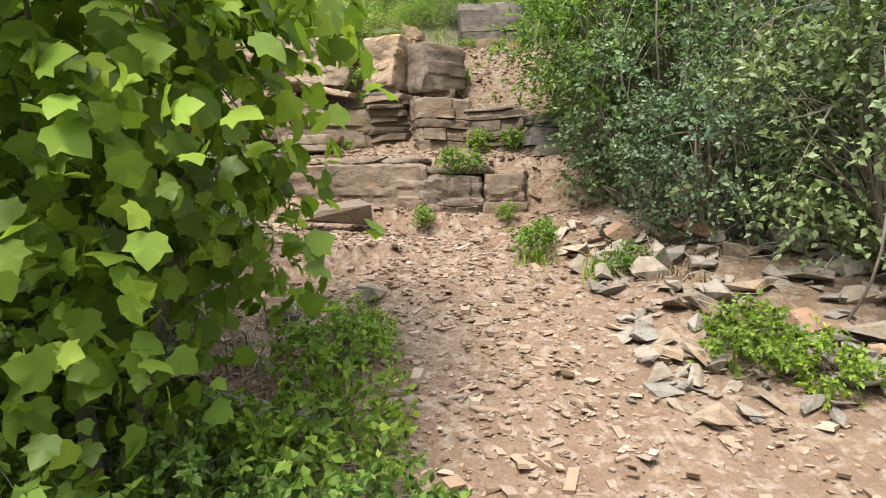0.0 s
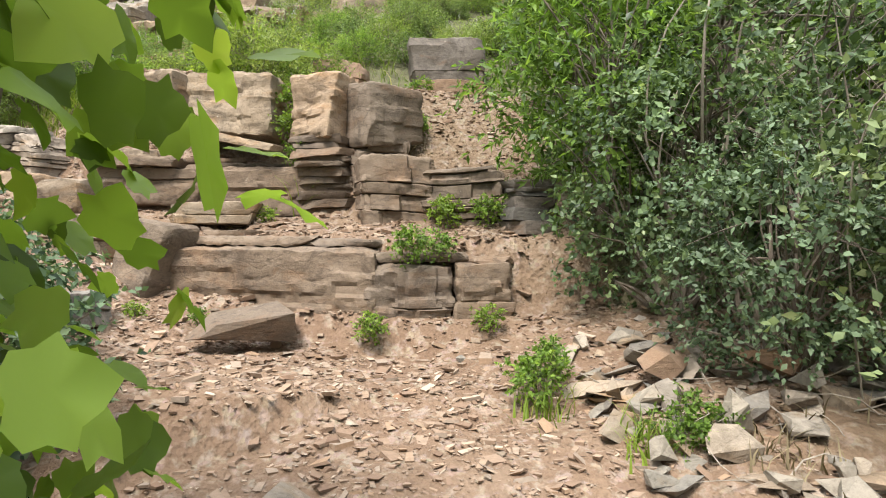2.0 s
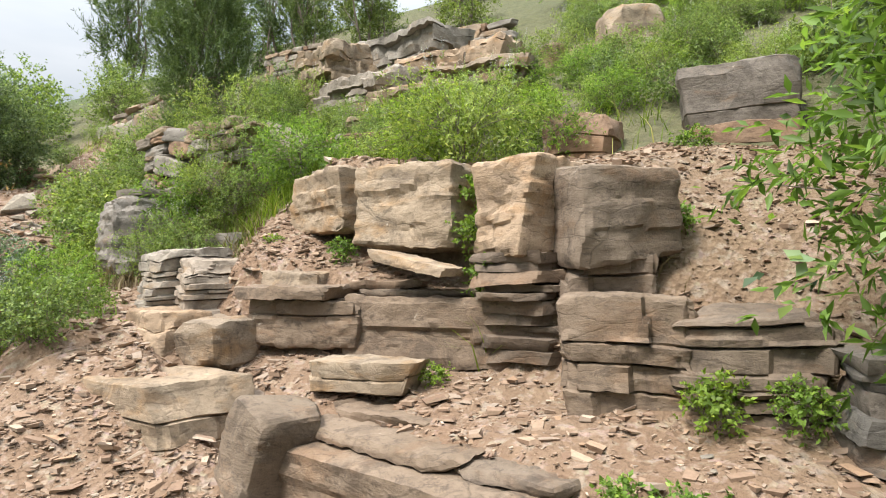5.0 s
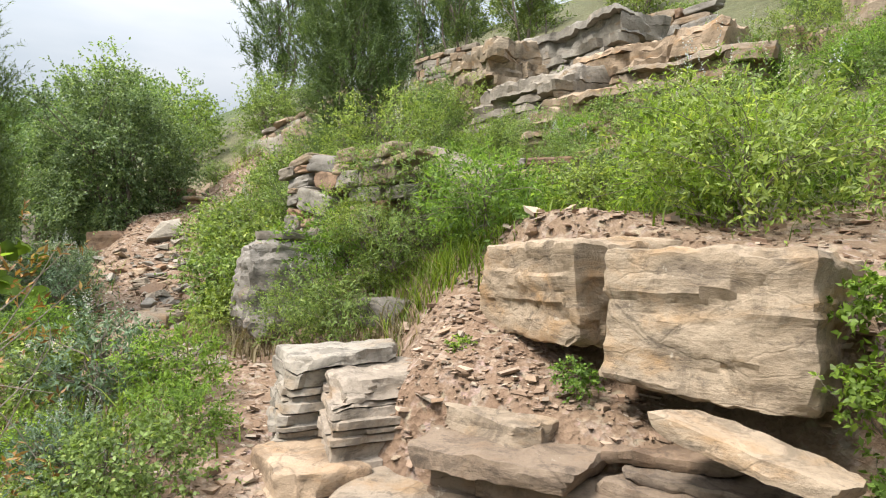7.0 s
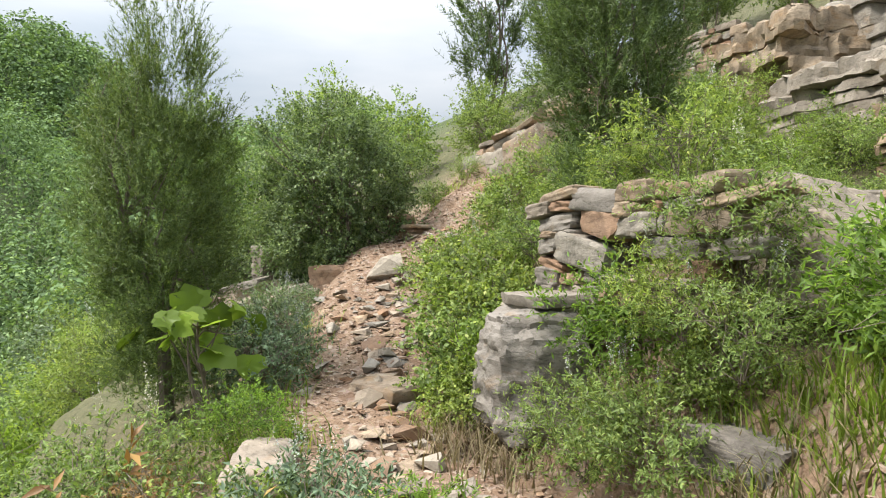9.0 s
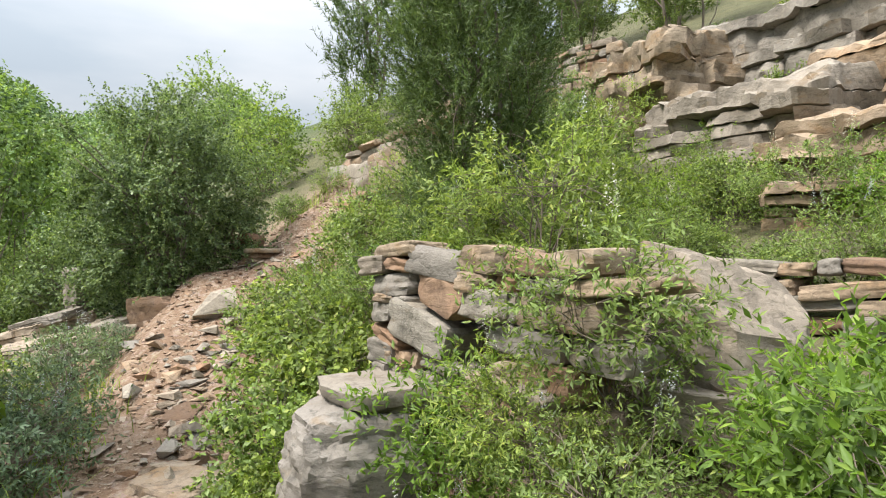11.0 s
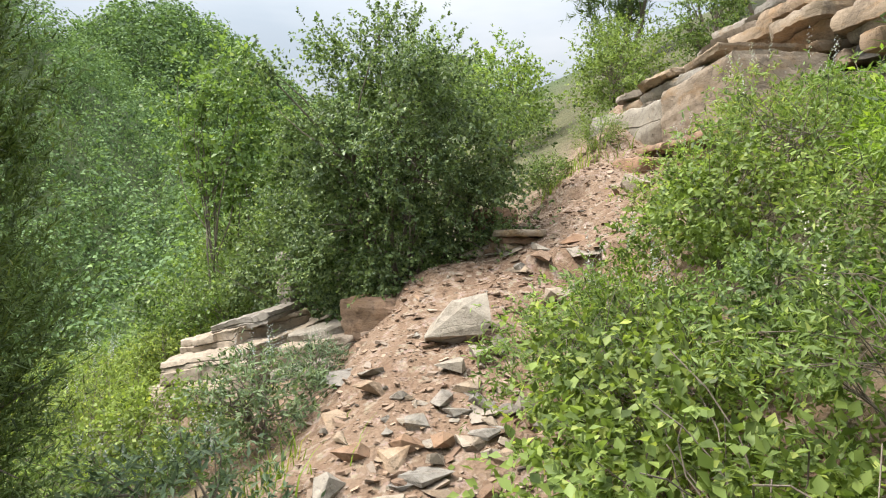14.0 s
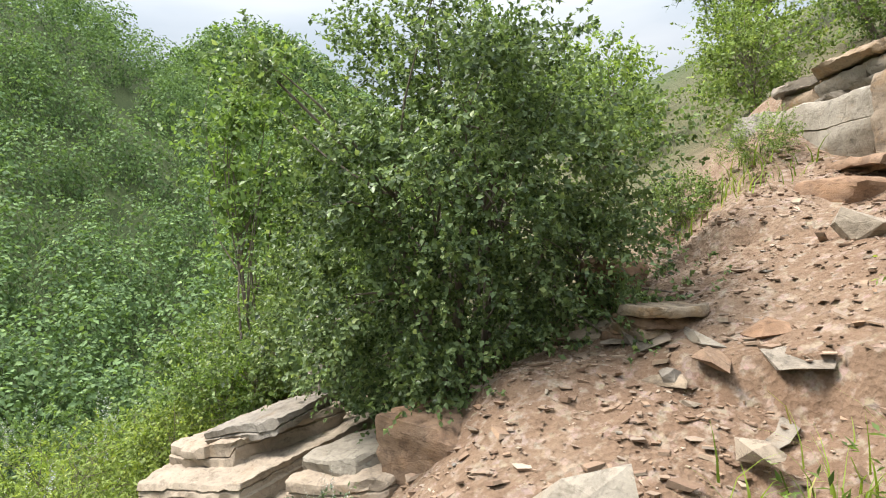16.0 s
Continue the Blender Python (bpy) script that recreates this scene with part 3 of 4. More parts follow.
rock("layered_rock", (.7, .5, .3), (-1.85, 6.05, 2.08), -20, 330, TAN_STONE, "low bedded rock shelf strewn with chips", cell=.02, layers=5, inset=.04, rough=.014, chips=8, square=20)
rock("rock_block", (.5, .36, .34), (-2.38, 5.68, 1.86), -28, 31, TAN_STONE, "low square tan rock below the layered outcrop", cell=.02, layers=2, chips=5)
rock("flat_rock", (.36, .3, .25), (-2.02, 5.62, 1.9), -15, 32, TAN_STONE, "tan rock with a chipped corner", cell=.03, chips=7)
rock("rock_block", (.5, .4, .4), (-.42, 7.6, 3.0), -8, 33, RED_STONE, "orange-tan rock face on the slope above the blocks", cell=.04, layers=3, chips=6)
rock("rock_block", (.78, .5, .45), (.62, 7.75, 3.24), -4, 34, DARK_STONE, "dark grey smooth rock block on the slope", cell=.04, layers=2, inset=.01, chips=5)
rock("rock_block", (.74, .45, .3), (.62, 7.72, 2.98), -4, 35, RED_STONE, "orange rock base beneath a dark block", cell=.04, layers=2, chips=5)
for i, (x, y, z, sx, sz, tn) in enumerate([(-1.6, 10.9, 4.42, .5, .55, 10), (-1.12, 10.9, 4.5, .3, .5, -12), (-.8, 10.8, 4.42, .36, .5, 20), (-.55, 10.7, 4.3, .4, .3, 0), (-1.0, 10.6, 4.28, .5, .25, 8)]):
    rock("rock_block", (sx, .5, sz), (x, y, z), tn, 40 + i, RED_STONE if i > 2 else TAN_STONE, "fractured reddish rock on the upper slope", cell=.05, chips=7, group="fractured rocks on the upper slope")
rock("boulder", (.8, .7, .9), (-.25, 11.4, 4.6), 20, 46, TAN_STONE, "tan angular boulder high on the slope", cell=.05, chips=9, square=14)

# ---- cliff and rocks on the upper slope ----
for i, (x, y, z, sx, sy, sz, tn) in enumerate([(-2.6, 9.9, 3.75, 1.5, .8, .65, -22), (-3.5, 10.6, 4.1, 1.6, .9, .7, -30), (-4.6, 11.6, 4.6, 1.5, .9, .9, -35), (-2.3, 10.6, 4.35, 1.7, .9, .6, -20),
                                             (-3.4, 11.6, 4.8, 1.8, .9, .75, -28), (-2.6, 9.2, 3.6, 1.1, .5, .35, -16), (-1.7, 9.6, 4.1, 1.2, .6, .4, -10)]):
    rock("layered_rock", (sx * 1.05, sy, sz), (x, y, z), tn, 50 + i, GREY_STONE if i % 3 == 1 else TAN_STONE, "layered sandstone cliff step on the upper slope", group="cliff steps on the upper slope",
         cell=.045, layers=5, inset=.16, rough=.05, chips=8, square=20, depth=.76, lump=.2)

# ---- outcrop beside the climbing trail ----
rock("rock_block", (1.5, .8, .52), (-8.75, 11.95, 4.36), -26, 60, PALE_STONE, "big pale sandstone block with a dark joint across it", cell=.035, layers=2, inset=.03, rough=.016, chips=8, square=20, lump=.03)
rock("rock_block", (.6, .5, .5), (-9.65, 12.2, 4.45), -20, 61, GREY_STONE, "grey sandstone block at the outcrop's end", cell=.035, chips=9, rough=.016)
rock("rock_block", (1.1, .9, .75), (-7.5, 11.55, 4.22), -18, 62, TAN_STONE, "leaning tan sandstone block above the trail", cell=.035, chips=9, rough=.018, lean=(0, -8), square=20)
beds("layered_rock", (2.3, .9, .26), 4, (-8.5, 12.1, 4.88), -26, 63, GREY_STONE, "thin weathered beds capping a sandstone block", slip=.08, cell=.05, second=TAN_STONE)
beds("layered_rock", (1.7, .5, .24), 4, (-8.2, 11.4, 4.16), -26, 64, RED_STONE, "thin reddish beds at the foot of the outcrop", slip=.08, cell=.045, second=TAN_STONE)
for i, (x, y, z, sx, sy, sz) in enumerate([(-8.3, 12.9, 5.2, 2.0, .9, .45), (-8.5, 13.6, 5.6, 1.6, 1, .4), (-7.0, 12.4, 4.95, 1.4, .9, .5)]):
    beds("layered_rock", (sx, sy, sz), 4, (x, y, z), -22, 65 + i, (TAN_STONE, RED_STONE, TAN_STONE)[i], "broken sandstone beds above the climbing trail", slip=.12, cell=.055, group="broken beds above the trail", second=GREY_STONE)

# ---- rocks along the trail ----
rock("boulder", (.62, .5, .7), (-4.28, 7.32, 2.3), -25, 70, GREY_STONE, "rounded pale grey boulder with grass hanging over it", cell=.025, chips=12, depth=.6, square=6, lump=.16, rough=.03)
beds("layered_rock", (.5, .45, .14), 3, (-4.3, 7.5, 2.93), -15, 71, PALE_STONE, "flaking pale slab on top of a boulder")
rock("boulder", (.44, .4, .56), (-2.92, 7.66, 3.0), -25, 72, GREY_STONE, "pale pointed rock among bushes", cell=.025, chips=13, depth=.56, square=14, tilt=-.35, lean=(-10, 14))
rock("flat_rock", (.5, .3, .16), (-2.85, 7.55, 3.04), -10, 73, GREY_STONE, "grey flat rock below a pointed rock", cell=.03, layers=2, chips=6)
rock("rock_slab", (.5, .32, .18), (-2.95, 7.05, 2.46), -18, 74, DARK_STONE, "broad dark slab half hidden under bushes", cell=.03, chips=11, depth=.62, lump=.14)
rock("boulder", (.62, .32, .24), (-4.85, 6.05, 2.14), -35, 75, GREY_STONE, "long grey smooth boulder at the trail's edge", cell=.03, chips=6, square=4)
rock("flat_rock", (.55, .4, .14), (-5.55, 7.3, 2.3), 10, 76, TAN_STONE, "flat trodden tan rock in the trail", cell=.03, chips=7)
wedge = tagged(new("boulder", shard_mesh("boulder", 475, PALE_STONE, .8, 10)), "pale wedge-shaped stone with a broken face in the trail", "rock")
wedge.matrix_basis = pose(-7.5, 8.74, 2.92, 8, -10, 20)
wedge.scale = (.7, .66, .62)
rock("boulder", (.55, .4, .3), (-8.55, 8.72, 2.9), 20, 78, RED_STONE, "brown rock face below the bush", cell=.03, chips=12, depth=.6, lump=.14)
ledge("bedrock", [("bed", (1.5, 1.15, .3), (0, 0, 0), 0, 3), ("bed", (1.36, 1.0, .2), (.04, .06, .28), 5, 3), ("bed", (1.05, .82, .14), (-.08, .12, .46), -4, 2), ("bed", (.6, .6, .09), (.16, .16, .58), 9, 2)],
      (-9.78, 8.1, 2.3), 24, 79, PALE_STONE, "pale bedded bedrock sloping to the valley", lean=(8, -12), lump=.2, depth=.7, chips=10, square=12)
ledge("bedrock", [("bed", (.85, .75, .26), (0, 0, 0), 0, 2), ("bed", (.72, .6, .16), (.03, .05, .24), 6, 2), ("bed", (.5, .45, .1), (-.06, .08, .38), -5, 0)],
      (-8.92, 8.5, 2.5), 20, 85, PALE_STONE, "pale bedrock below the big bush", lean=(8, -10), lump=.2, depth=.7, chips=10, square=12)
rock("boulder", (.3, .3, .62), (-10.3, 8.66, 2.85), 12, 81, PALE_STONE, "pale layered upright rock beside the bush", cell=.03, layers=5, inset=.03, chips=6)
for i in range(6):
    rock("rock_slab", (.5 - .05 * i, .34, .05), (-8.4 + .06 * i, 9.72 - .02 * i, 3.38 + .05 * i), -14 + 7 * (i % 3), 83 + i, TAN_STONE if i % 2 else RED_STONE, "thin sandstone slab in a stack under the bush", cell=.035, chips=6, group="slabs under the bush")
for i in range(16):
    x, y = -8.75 + 1.3 * (i % 8) / 7 + random.uniform(-.08, .08), 9.62 - .12 * (i // 8) + random.uniform(-.12, .12)
    st = tagged(new("rock_slab", LOOSE[(i * 3) % 16]), "thin flat sandstone piece on the slope under the bush", "rock", "slabs under the bush")
    st.matrix_basis = pose(x, y, surface(x, y) - .03, 20 + random.uniform(-6, 6), random.uniform(-6, 6), random.uniform(-15, 15))
    st.scale = (random.uniform(.25, .5), random.uniform(.18, .3), random.uniform(.12, .2))
rock("boulder", (.5, .3, .2), (-8.2, 10.95, 4.08), -10, 90, RED_STONE, "orange-brown stone lying on the red trail", cell=.03, chips=7, square=5)
broken = tagged(new("boulder", shard_mesh("boulder", 477, PALE_STONE, .6, 11)), "pale angular stone lying on the red trail", "rock")
broken.matrix_basis = pose(-7.72, 10.4, 3.93, 3, -4, 15)
broken.scale = (.3, .28, .36)
rock("boulder", (.34, .3, .26), (-8.85, 9.95, 3.6), 15, 92, RED_STONE, "brown stone under the bush's edge", cell=.03, chips=6, square=5)
broken = tagged(new("flat_rock", shard_mesh("flat_rock", 476, PALE_STONE, .6, 11)), "flat pale rock bedded in the trail", "rock")
broken.matrix_basis = pose(-7.35, 9.25, 3.27, 3, -4, 15)
broken.scale = (.26, .22, .14)

# ---- rubble at the foot of the right-hand bushes ----
RUBBLE = [(1.42, 3.12, .5, .22, .14, -8, TAN_STONE), (1.2, 2.85, .5, .25, .09, 4, GREY_STONE), (1.13, 3.4, .17, .14, .22, 20, GREY_STONE), (1.06, 3.2, .2, .16, .1, 0, GREY_STONE), (.66, 4.2, .24, .2, .16, 10, TAN_STONE), (.9, 3.95, .2, .15, .09, -20, TAN_STONE),
          (.8, 3.85, .36, .25, .06, 5, GREY_STONE), (.78, 3.82, .4, .25, .05, -8, GREY_STONE), (.85, 3.78, .36, .22, .05, 12, TAN_STONE), (1.05, 3.85, .3, .2, .22, 50, GREY_STONE), (.72, 3.5, .16, .12, .14, 30, GREY_STONE), (1.6, 3.5, .3, .22, .2, 15, DARK_STONE),
          (1.75, 3.2, .36, .26, .2, -20, DARK_STONE), (1.5, 2.7, .3, .2, .16, 30, GREY_STONE), (1.75, 2.6, .34, .26, .16, -12, GREY_STONE), (1.35, 2.4, .26, .2, .12, 0, TAN_STONE), (1.95, 3.6, .4, .3, .26, 22, DARK_STONE), (1.4, 3.75, .3, .2, .2, -30, DARK_STONE),
          (1.6, 2.3, .36, .28, .14, 8, GREY_STONE), (2.1, 3.0, .4, .3, .2, 33, DARK_STONE)]
for i, (x, y, sx, sy, sz, tn, mat) in enumerate(RUBBLE):
    st = tagged(new("rubble_stone", LOOSE[(i * 5 + (0 if mat is TAN_STONE else 1)) % 16]), "angular loose block of grey-brown rubble", "stone", "rubble under the bushes")
    st.matrix_basis = pose(x, y, high(x, y) - .02, random.uniform(-10, 10), random.uniform(-12, 12), tn)
    st.scale = (sx * 1.3, sy * 1.5, sz * 2.1)
for i, (x, y, s) in enumerate([(-.72, 2.15, .2), (-.92, 2.3, .18), (-.55, 2.1, .16), (-1.15, 2.6, .2), (-.45, 2.6, .12), (-.75, 3.0, .14), (-.42, 3.2, .16), (-1.3, 2.1, .24)]):
    st = tagged(new("rubble_stone", LOOSE[(4 * i + 1) % 16]), "grey angular stone in the hollow beside the trail", "stone", "stones in the hollow")
    st.matrix_basis = pose(x, y, high(x, y) - .01, random.uniform(-14, 14), 9, 40 * i)
    st.scale = (s * 2.1, s * 1.8, s * 2.6)

# ---- dry stone walls ----
STONES = [[rock_mesh("stone", (1, .8, 1), 200 + i + 10 * m, mat, cell=.12, chips=9, square=14, rough=.03, lump=.12, depth=.74) for i in range(4)] for m, mat in enumerate((GREY_STONE, TAN_STONE, RED_STONE))]


def dry_wall(start, end, courses, label, seed, mean=(.22, .08), lean=0.0):
    """A dry wall of single stones laid in courses between two points of its foot."""
    rng = np.random.default_rng(seed)
    a, b = np.array(start, float), np.array(end, float)
    length, along = np.linalg.norm(b - a), (b - a) / np.linalg.norm(b - a)
    turn = math.degrees(math.atan2(along[1], along[0]))
    wall = tagged(new("dry_stone_wall"), label, "stone wall", kind="")
    rise = 0.0
    for c in range(courses):
        tall = mean[1] * rng.uniform(.6, 1.5)
        s = rng.uniform(-.1, .05)
        while s < length:
            w = mean[0] * rng.choice((.3, .45, .6, .9, 1.2, 1.6))
            h = tall * rng.uniform(.75, 1.1)
            p = a + along * (s + w / 2)
            pal = rng.choice(3, p=(.55, .3, .15))
            st = part("stone", STONES[pal][rng.integers(4)], wall)
            st.matrix_basis = pose(p[0] - along[1] * lean * rise, p[1] + along[0] * lean * rise, p[2] + rise, rng.normal(0, 2), rng.normal(0, 2.5), turn + rng.normal(0, 7) + 180 * rng.integers(2))
            st.scale = (w * 1.02, .2 * rng.uniform(.8, 1.2), h)
            s += w
        rise += tall * .97
    return wall


# the fallen end of the terrace wall: place along it, height, length, thickness, tilt and kind of each stone
END_STONES = [(0, 3.59, .5, .055, -2, 1), (.14, 3.53, .25, .055, 4, 2), (-.1, 3.51, .23, .08, -3, 0), (.4, 3.5, .37, .11, 5, 0), (.78, 3.53, .3, .09, 3, 1), (0, 3.42, .4, .095, -3, 0), (.42, 3.37, .34, .13, 13, 2), (.05, 3.38, .17, .04, 0, 1),
              (.23, 3.38, .18, .045, 4, 0), (0, 3.29, .2, .09, -5, 0), (.2, 3.21, .44, .15, 14, 0), (.77, 3.46, .2, .075, 2, 1), (.76, 3.36, .28, .1, -2, 0), (0, 3.2, .3, .05, 12, 2), (0, 3.1, .22, .1, 2, 0)]
LEDGE_WALL = dry_wall((-4.5, 7.79, 3.0), (-3.45, 7.42, 3.0), 2, "tumbledown dry stone wall of grey and orange sandstone", 5, (.24, .09))
for i, (s, z, w, h, lean, pal) in enumerate(END_STONES):
    st = part("stone", STONES[pal][i % 4], LEDGE_WALL)
    st.matrix_basis = pose(-4.52 + .944 * (s + w / 2), 7.8 - .331 * (s + w / 2) + .02 * (i % 3), z, 2 * (i % 3) - 2, lean, -19.3 + 5 * (i % 4) - 8)
    st.scale = (w * 1.05, .24 + .04 * (i % 3), h * 1.12)
dry_wall((-3.6, 7.48, 3.15), (-3.2, 7.36, 3.15), 5, "dry stone terrace wall overgrown with bushes", 15, (.24, .085))
dry_wall((-3.3, 8.4, 3.3), (-2.2, 8.15, 3.3), 4, "low dry stone wall overgrown with bushes", 6, (.26, .075))
dry_wall((-7.1, 13.5, 5.35), (-5.9, 13.4, 5.4), 9, "grey dry stone terrace wall on the upper slope", 7, (.26, .1))
dry_wall((-5.0, 12.8, 5.2), (-2.0, 12.1, 5.1), 7, "long dry stone terrace wall on the upper slope", 8, (.3, .1))

# ---- plants ----
main_bush = shrub_meshes(1, 2.3, .98, 6600, 18, .032, PLAIN, DEEP_LEAF, stems=14, twig_len=.24, low=.0, hollow=.45, lumps=.38)
plant("bush", main_bush, (-9.22, 9.2, 3.0), "large dense dark green bush beside the red trail", "bush")
glossy = shrub_meshes(2, 1.7, .72, 850, 10, .045, PLAIN, DEEP_LEAF, stems=14, twig_len=.26, low=.05, hollow=.4)
pale_glossy = shrub_meshes(3, 1.5, .62, 1100, 10, .042, OVATE, GREY_LEAF, stems=12, twig_len=.28, low=.08, hollow=.4)
leafy = shrub_meshes(4, 1.9, .55, 1100, 9, .065, SLIM, BRIGHT_LEAF, stems=8, twig_len=.3, low=.1, hollow=.35)
vitex = shrub_meshes(5, .8, .52, 680, 9, .042, SLIM, SHRUB_LEAF, thick=.4, stems=10, twig_len=.2, low=.0, hollow=.35, spikes=7)
weedy = shrub_meshes(6, .62, .45, 700, 9, .034, PLAIN, SHRUB_LEAF, thick=.4, stems=9, twig_len=.18, low=.0, hollow=.3)
silver = shrub_meshes(7, .75, .42, 420, 9, .05, SLIM, GREY_LEAF, stems=9, twig_len=.22, low=.05, hollow=.35, spikes=12)
bright = shrub_meshes(8, .6, .4, 560, 9, .045, SLIM, BRIGHT_LEAF, thick=.4, stems=8, twig_len=.2, low=.0, hollow=.3)
tree_a = shrub_meshes(9, 4.4, .85, 900, 8, .085, PLAIN, TREE_LEAF, thick=.6, stems=5, twig_len=.42, low=.45, hollow=.35, lumps=.5)
tree_b = shrub_meshes(10, 2.6, 1.3, 900, 8, .09, PLAIN, SHRUB_LEAF, stems=8, twig_len=.45, low=.05, hollow=.5, lumps=.5)

for nm, ms, x, y, tn, sc, lab in [("bush", leafy, 1.15, 4.95, 0, 1.0, "tall bright green bush with slender leaves"), ("bush", glossy, 1.35, 4.35, 40, .85, "dark glossy-leaved bush over loose rubble"), ("bush", pale_glossy, 1.5, 3.72, 90, .72, "grey-green glossy bush with dry twigs"),
                              ("bush", glossy, 2.2, 4.6, 140, 1.25, "dark dense bush with bare grey stems"), ("bush", glossy, 2.7, 3.7, 200, 1.2, "dark dense bush with bare grey stems"), ("bush", pale_glossy, 2.2, 3.05, 10, 1.1, "grey-green glossy bush with dry twigs"),
                              ("bush", leafy, 1.5, 6.0, 70, 1.0, "tall bright green bush with slender leaves"), ("bush", glossy, 2.4, 6.2, 20, 1.3, "dark dense bush behind the ledges"), ("bush", leafy, 3.4, 5.4, 100, 1.35, "tall bright green bush with slender leaves"), ("bush", glossy, 3.3, 2.7, 80, 1.3, "dark dense bush beside the trail"), ("bush", glossy, 1.9, 7.6, 250, 1.1, "dark dense bush on the slope")]:
    plant(nm, ms, (x, y), lab, "bush", tn, sc)

SLOPE = [(-1.05, 6.75), (-1.25, 7.0), (-1.6, 7.2), (-2.0, 7.6), (-1.2, 7.7), (-.7, 7.4), (-2.5, 7.3), (-1.7, 8.3), (-2.4, 8.4), (-.9, 8.6), (-3.0, 8.6), (-3.6, 8.3), (-2.0, 9.1), (-1.3, 9.5), (-3.9, 9.2), (-4.4, 8.2), (-5.1, 8.4), (-3.7, 7.45),
         (-4.95, 7.9), (-4.7, 7.55), (-5.6, 8.8), (-6.2, 9.3), (-6.3, 9.9), (-5.2, 9.4), (-4.6, 10.0), (-5.9, 10.4), (-6.6, 10.9), (-5.3, 11.2), (-6.0, 12.0), (-.2, 8.4), (.2, 9.4), (-.3, 10.0), (.9, 8.9), (-1.9, 11.6), (-3.2, 12.6), (-6.4, 8.75), (-2.9, 9.2), (-3.9, 8.55), (-3.2, 8.2), (-2.7, 8.5), (-2.1, 8.1), (-3.5, 8.9), (-2.5, 8.95), (-1.6, 8.8), (-4.2, 9.6), (-3.4, 9.5), (-1.9, 7.9), (-2.3, 7.8), (-4.1, 8.1), (-4.55, 8.45), (-4.95, 8.6), (-4.4, 8.9), (.3, 8.3), (.9, 8.4), (1.4, 9.3), (0, 9.0), (.5, 10.2), (-.6, 9.4), (1.2, 11), (-.1, 11.9), (-1.5, 10.3), (.6, 11.8), (-2.6, 11.9), (-.9, 12.2), (-3.9, 12.1), (-2.3, 13), (.1, 12.9), (1.9, 10.2), (-1.1, 13.2), (-4.4, 13.4)]
rnd = random.Random(4)
SLOPE += [(rnd.uniform(-5.6, 2.2), rnd.uniform(8.3, 13.6)) for _ in range(85)]
for x, y in SLOPE:
    ms, lab = rnd.choice([(vitex, "light green shrub with pale flower spikes"), (weedy, "small-leaved green shrub on the slope"), (vitex, "light green shrub with pale flower spikes"), (bright, "bright green leafy shrub on the slope")])
    plant("shrub", ms, (x, y), lab, "shrub", rnd.uniform(0, 360), rnd.uniform(.55, .95) * (.62 if 7.1 < y < 8.4 and -2.9 < x < -1.5 else .75 if y > 8 and x > -1.8 else .6 if y > 7.9 and x > -4.6 else 1), "shrubs on the slope")

# broad-leaved young tree beside the start
maple = shrub_meshes(20, 2.65, .56, 1600, 3, .07, LOBED, BRIGHT_LEAF, clump=.9, face=1.1, stems=4, twig_len=.26, low=.18, up=.1, hollow=.3, lumps=.3, droop=.5, thick=.6)
m = plant("young_tree", maple, (-1.1, 1.86), "young tree with large bright green lobed leaves", "tree")
m.scale = (1, 1.15, 1)
fern = shrub_meshes(18, .42, .3, 170, 10, .046, OVATE, BRIGHT_LEAF, stems=5, twig_len=.14, low=0, hollow=.15, thick=.3)
herb = shrub_meshes(19, .3, .2, 120, 8, .046, OVATE, BRIGHT_LEAF, thick=.3, stems=6, twig_len=.12, low=0, hollow=.2)
for i, (x, y, s) in enumerate([(-.45, 1.95, .75), (-.25, 1.6, .6), (-.75, 1.7, .7), (-1.0, 1.5, .9), (-.1, 1.3, .5), (-.5, 2.5, .6), (-.62, 1.35, .6), (-.9, 1.2, .8), (-1.25, 1.6, .9), (-.8, 2.0, .6), (-1.35, 2.2, .8), (-.42, 2.75, .4), (1.15, 2.5, .55), (1.35, 2.3, .5), (.97, 3.42, .4), (1.25, 2.62, .4)]):
    plant("weed", fern, (x, y), "light green leafy weed at the trail's edge", "plant", 60 * i, s * 1.15, "weeds by the first stretch")
for i, (x, y, z, s) in enumerate([(.05, 4.58, 1.72, .5), (.2, 4.66, 1.72, .42), (-.16, 4.42, 1.34, .38), (.42, 4.42, 1.38, .34), (.3, 5.15, 1.9, .5), (.55, 5.1, 1.92, .45), (-.8, 5.5, 1.9, .3), (.2, 5.95, 2.55, .4), (.5, 3.8, 1.2, .55), (.6, 3.95, 1.26, .45), (-1.3, 4.62, 1.42, .25), (-1.0, 4.6, 1.4, .22), (-.62, 5.72, 2.3, .5), (-.68, 5.8, 2.5, .5), (-.66, 5.9, 2.7, .55), (-1.5, 6.0, 2.45, .35), (-2.0, 6.1, 2.5, .3), (.3, 7.1, 3.05, .5)]):
    plant("weed", herb, (x, y, z), "small green plant rooted in a rock joint", "plant", 77 * i, s * .95, "plants on the ledges", .01)

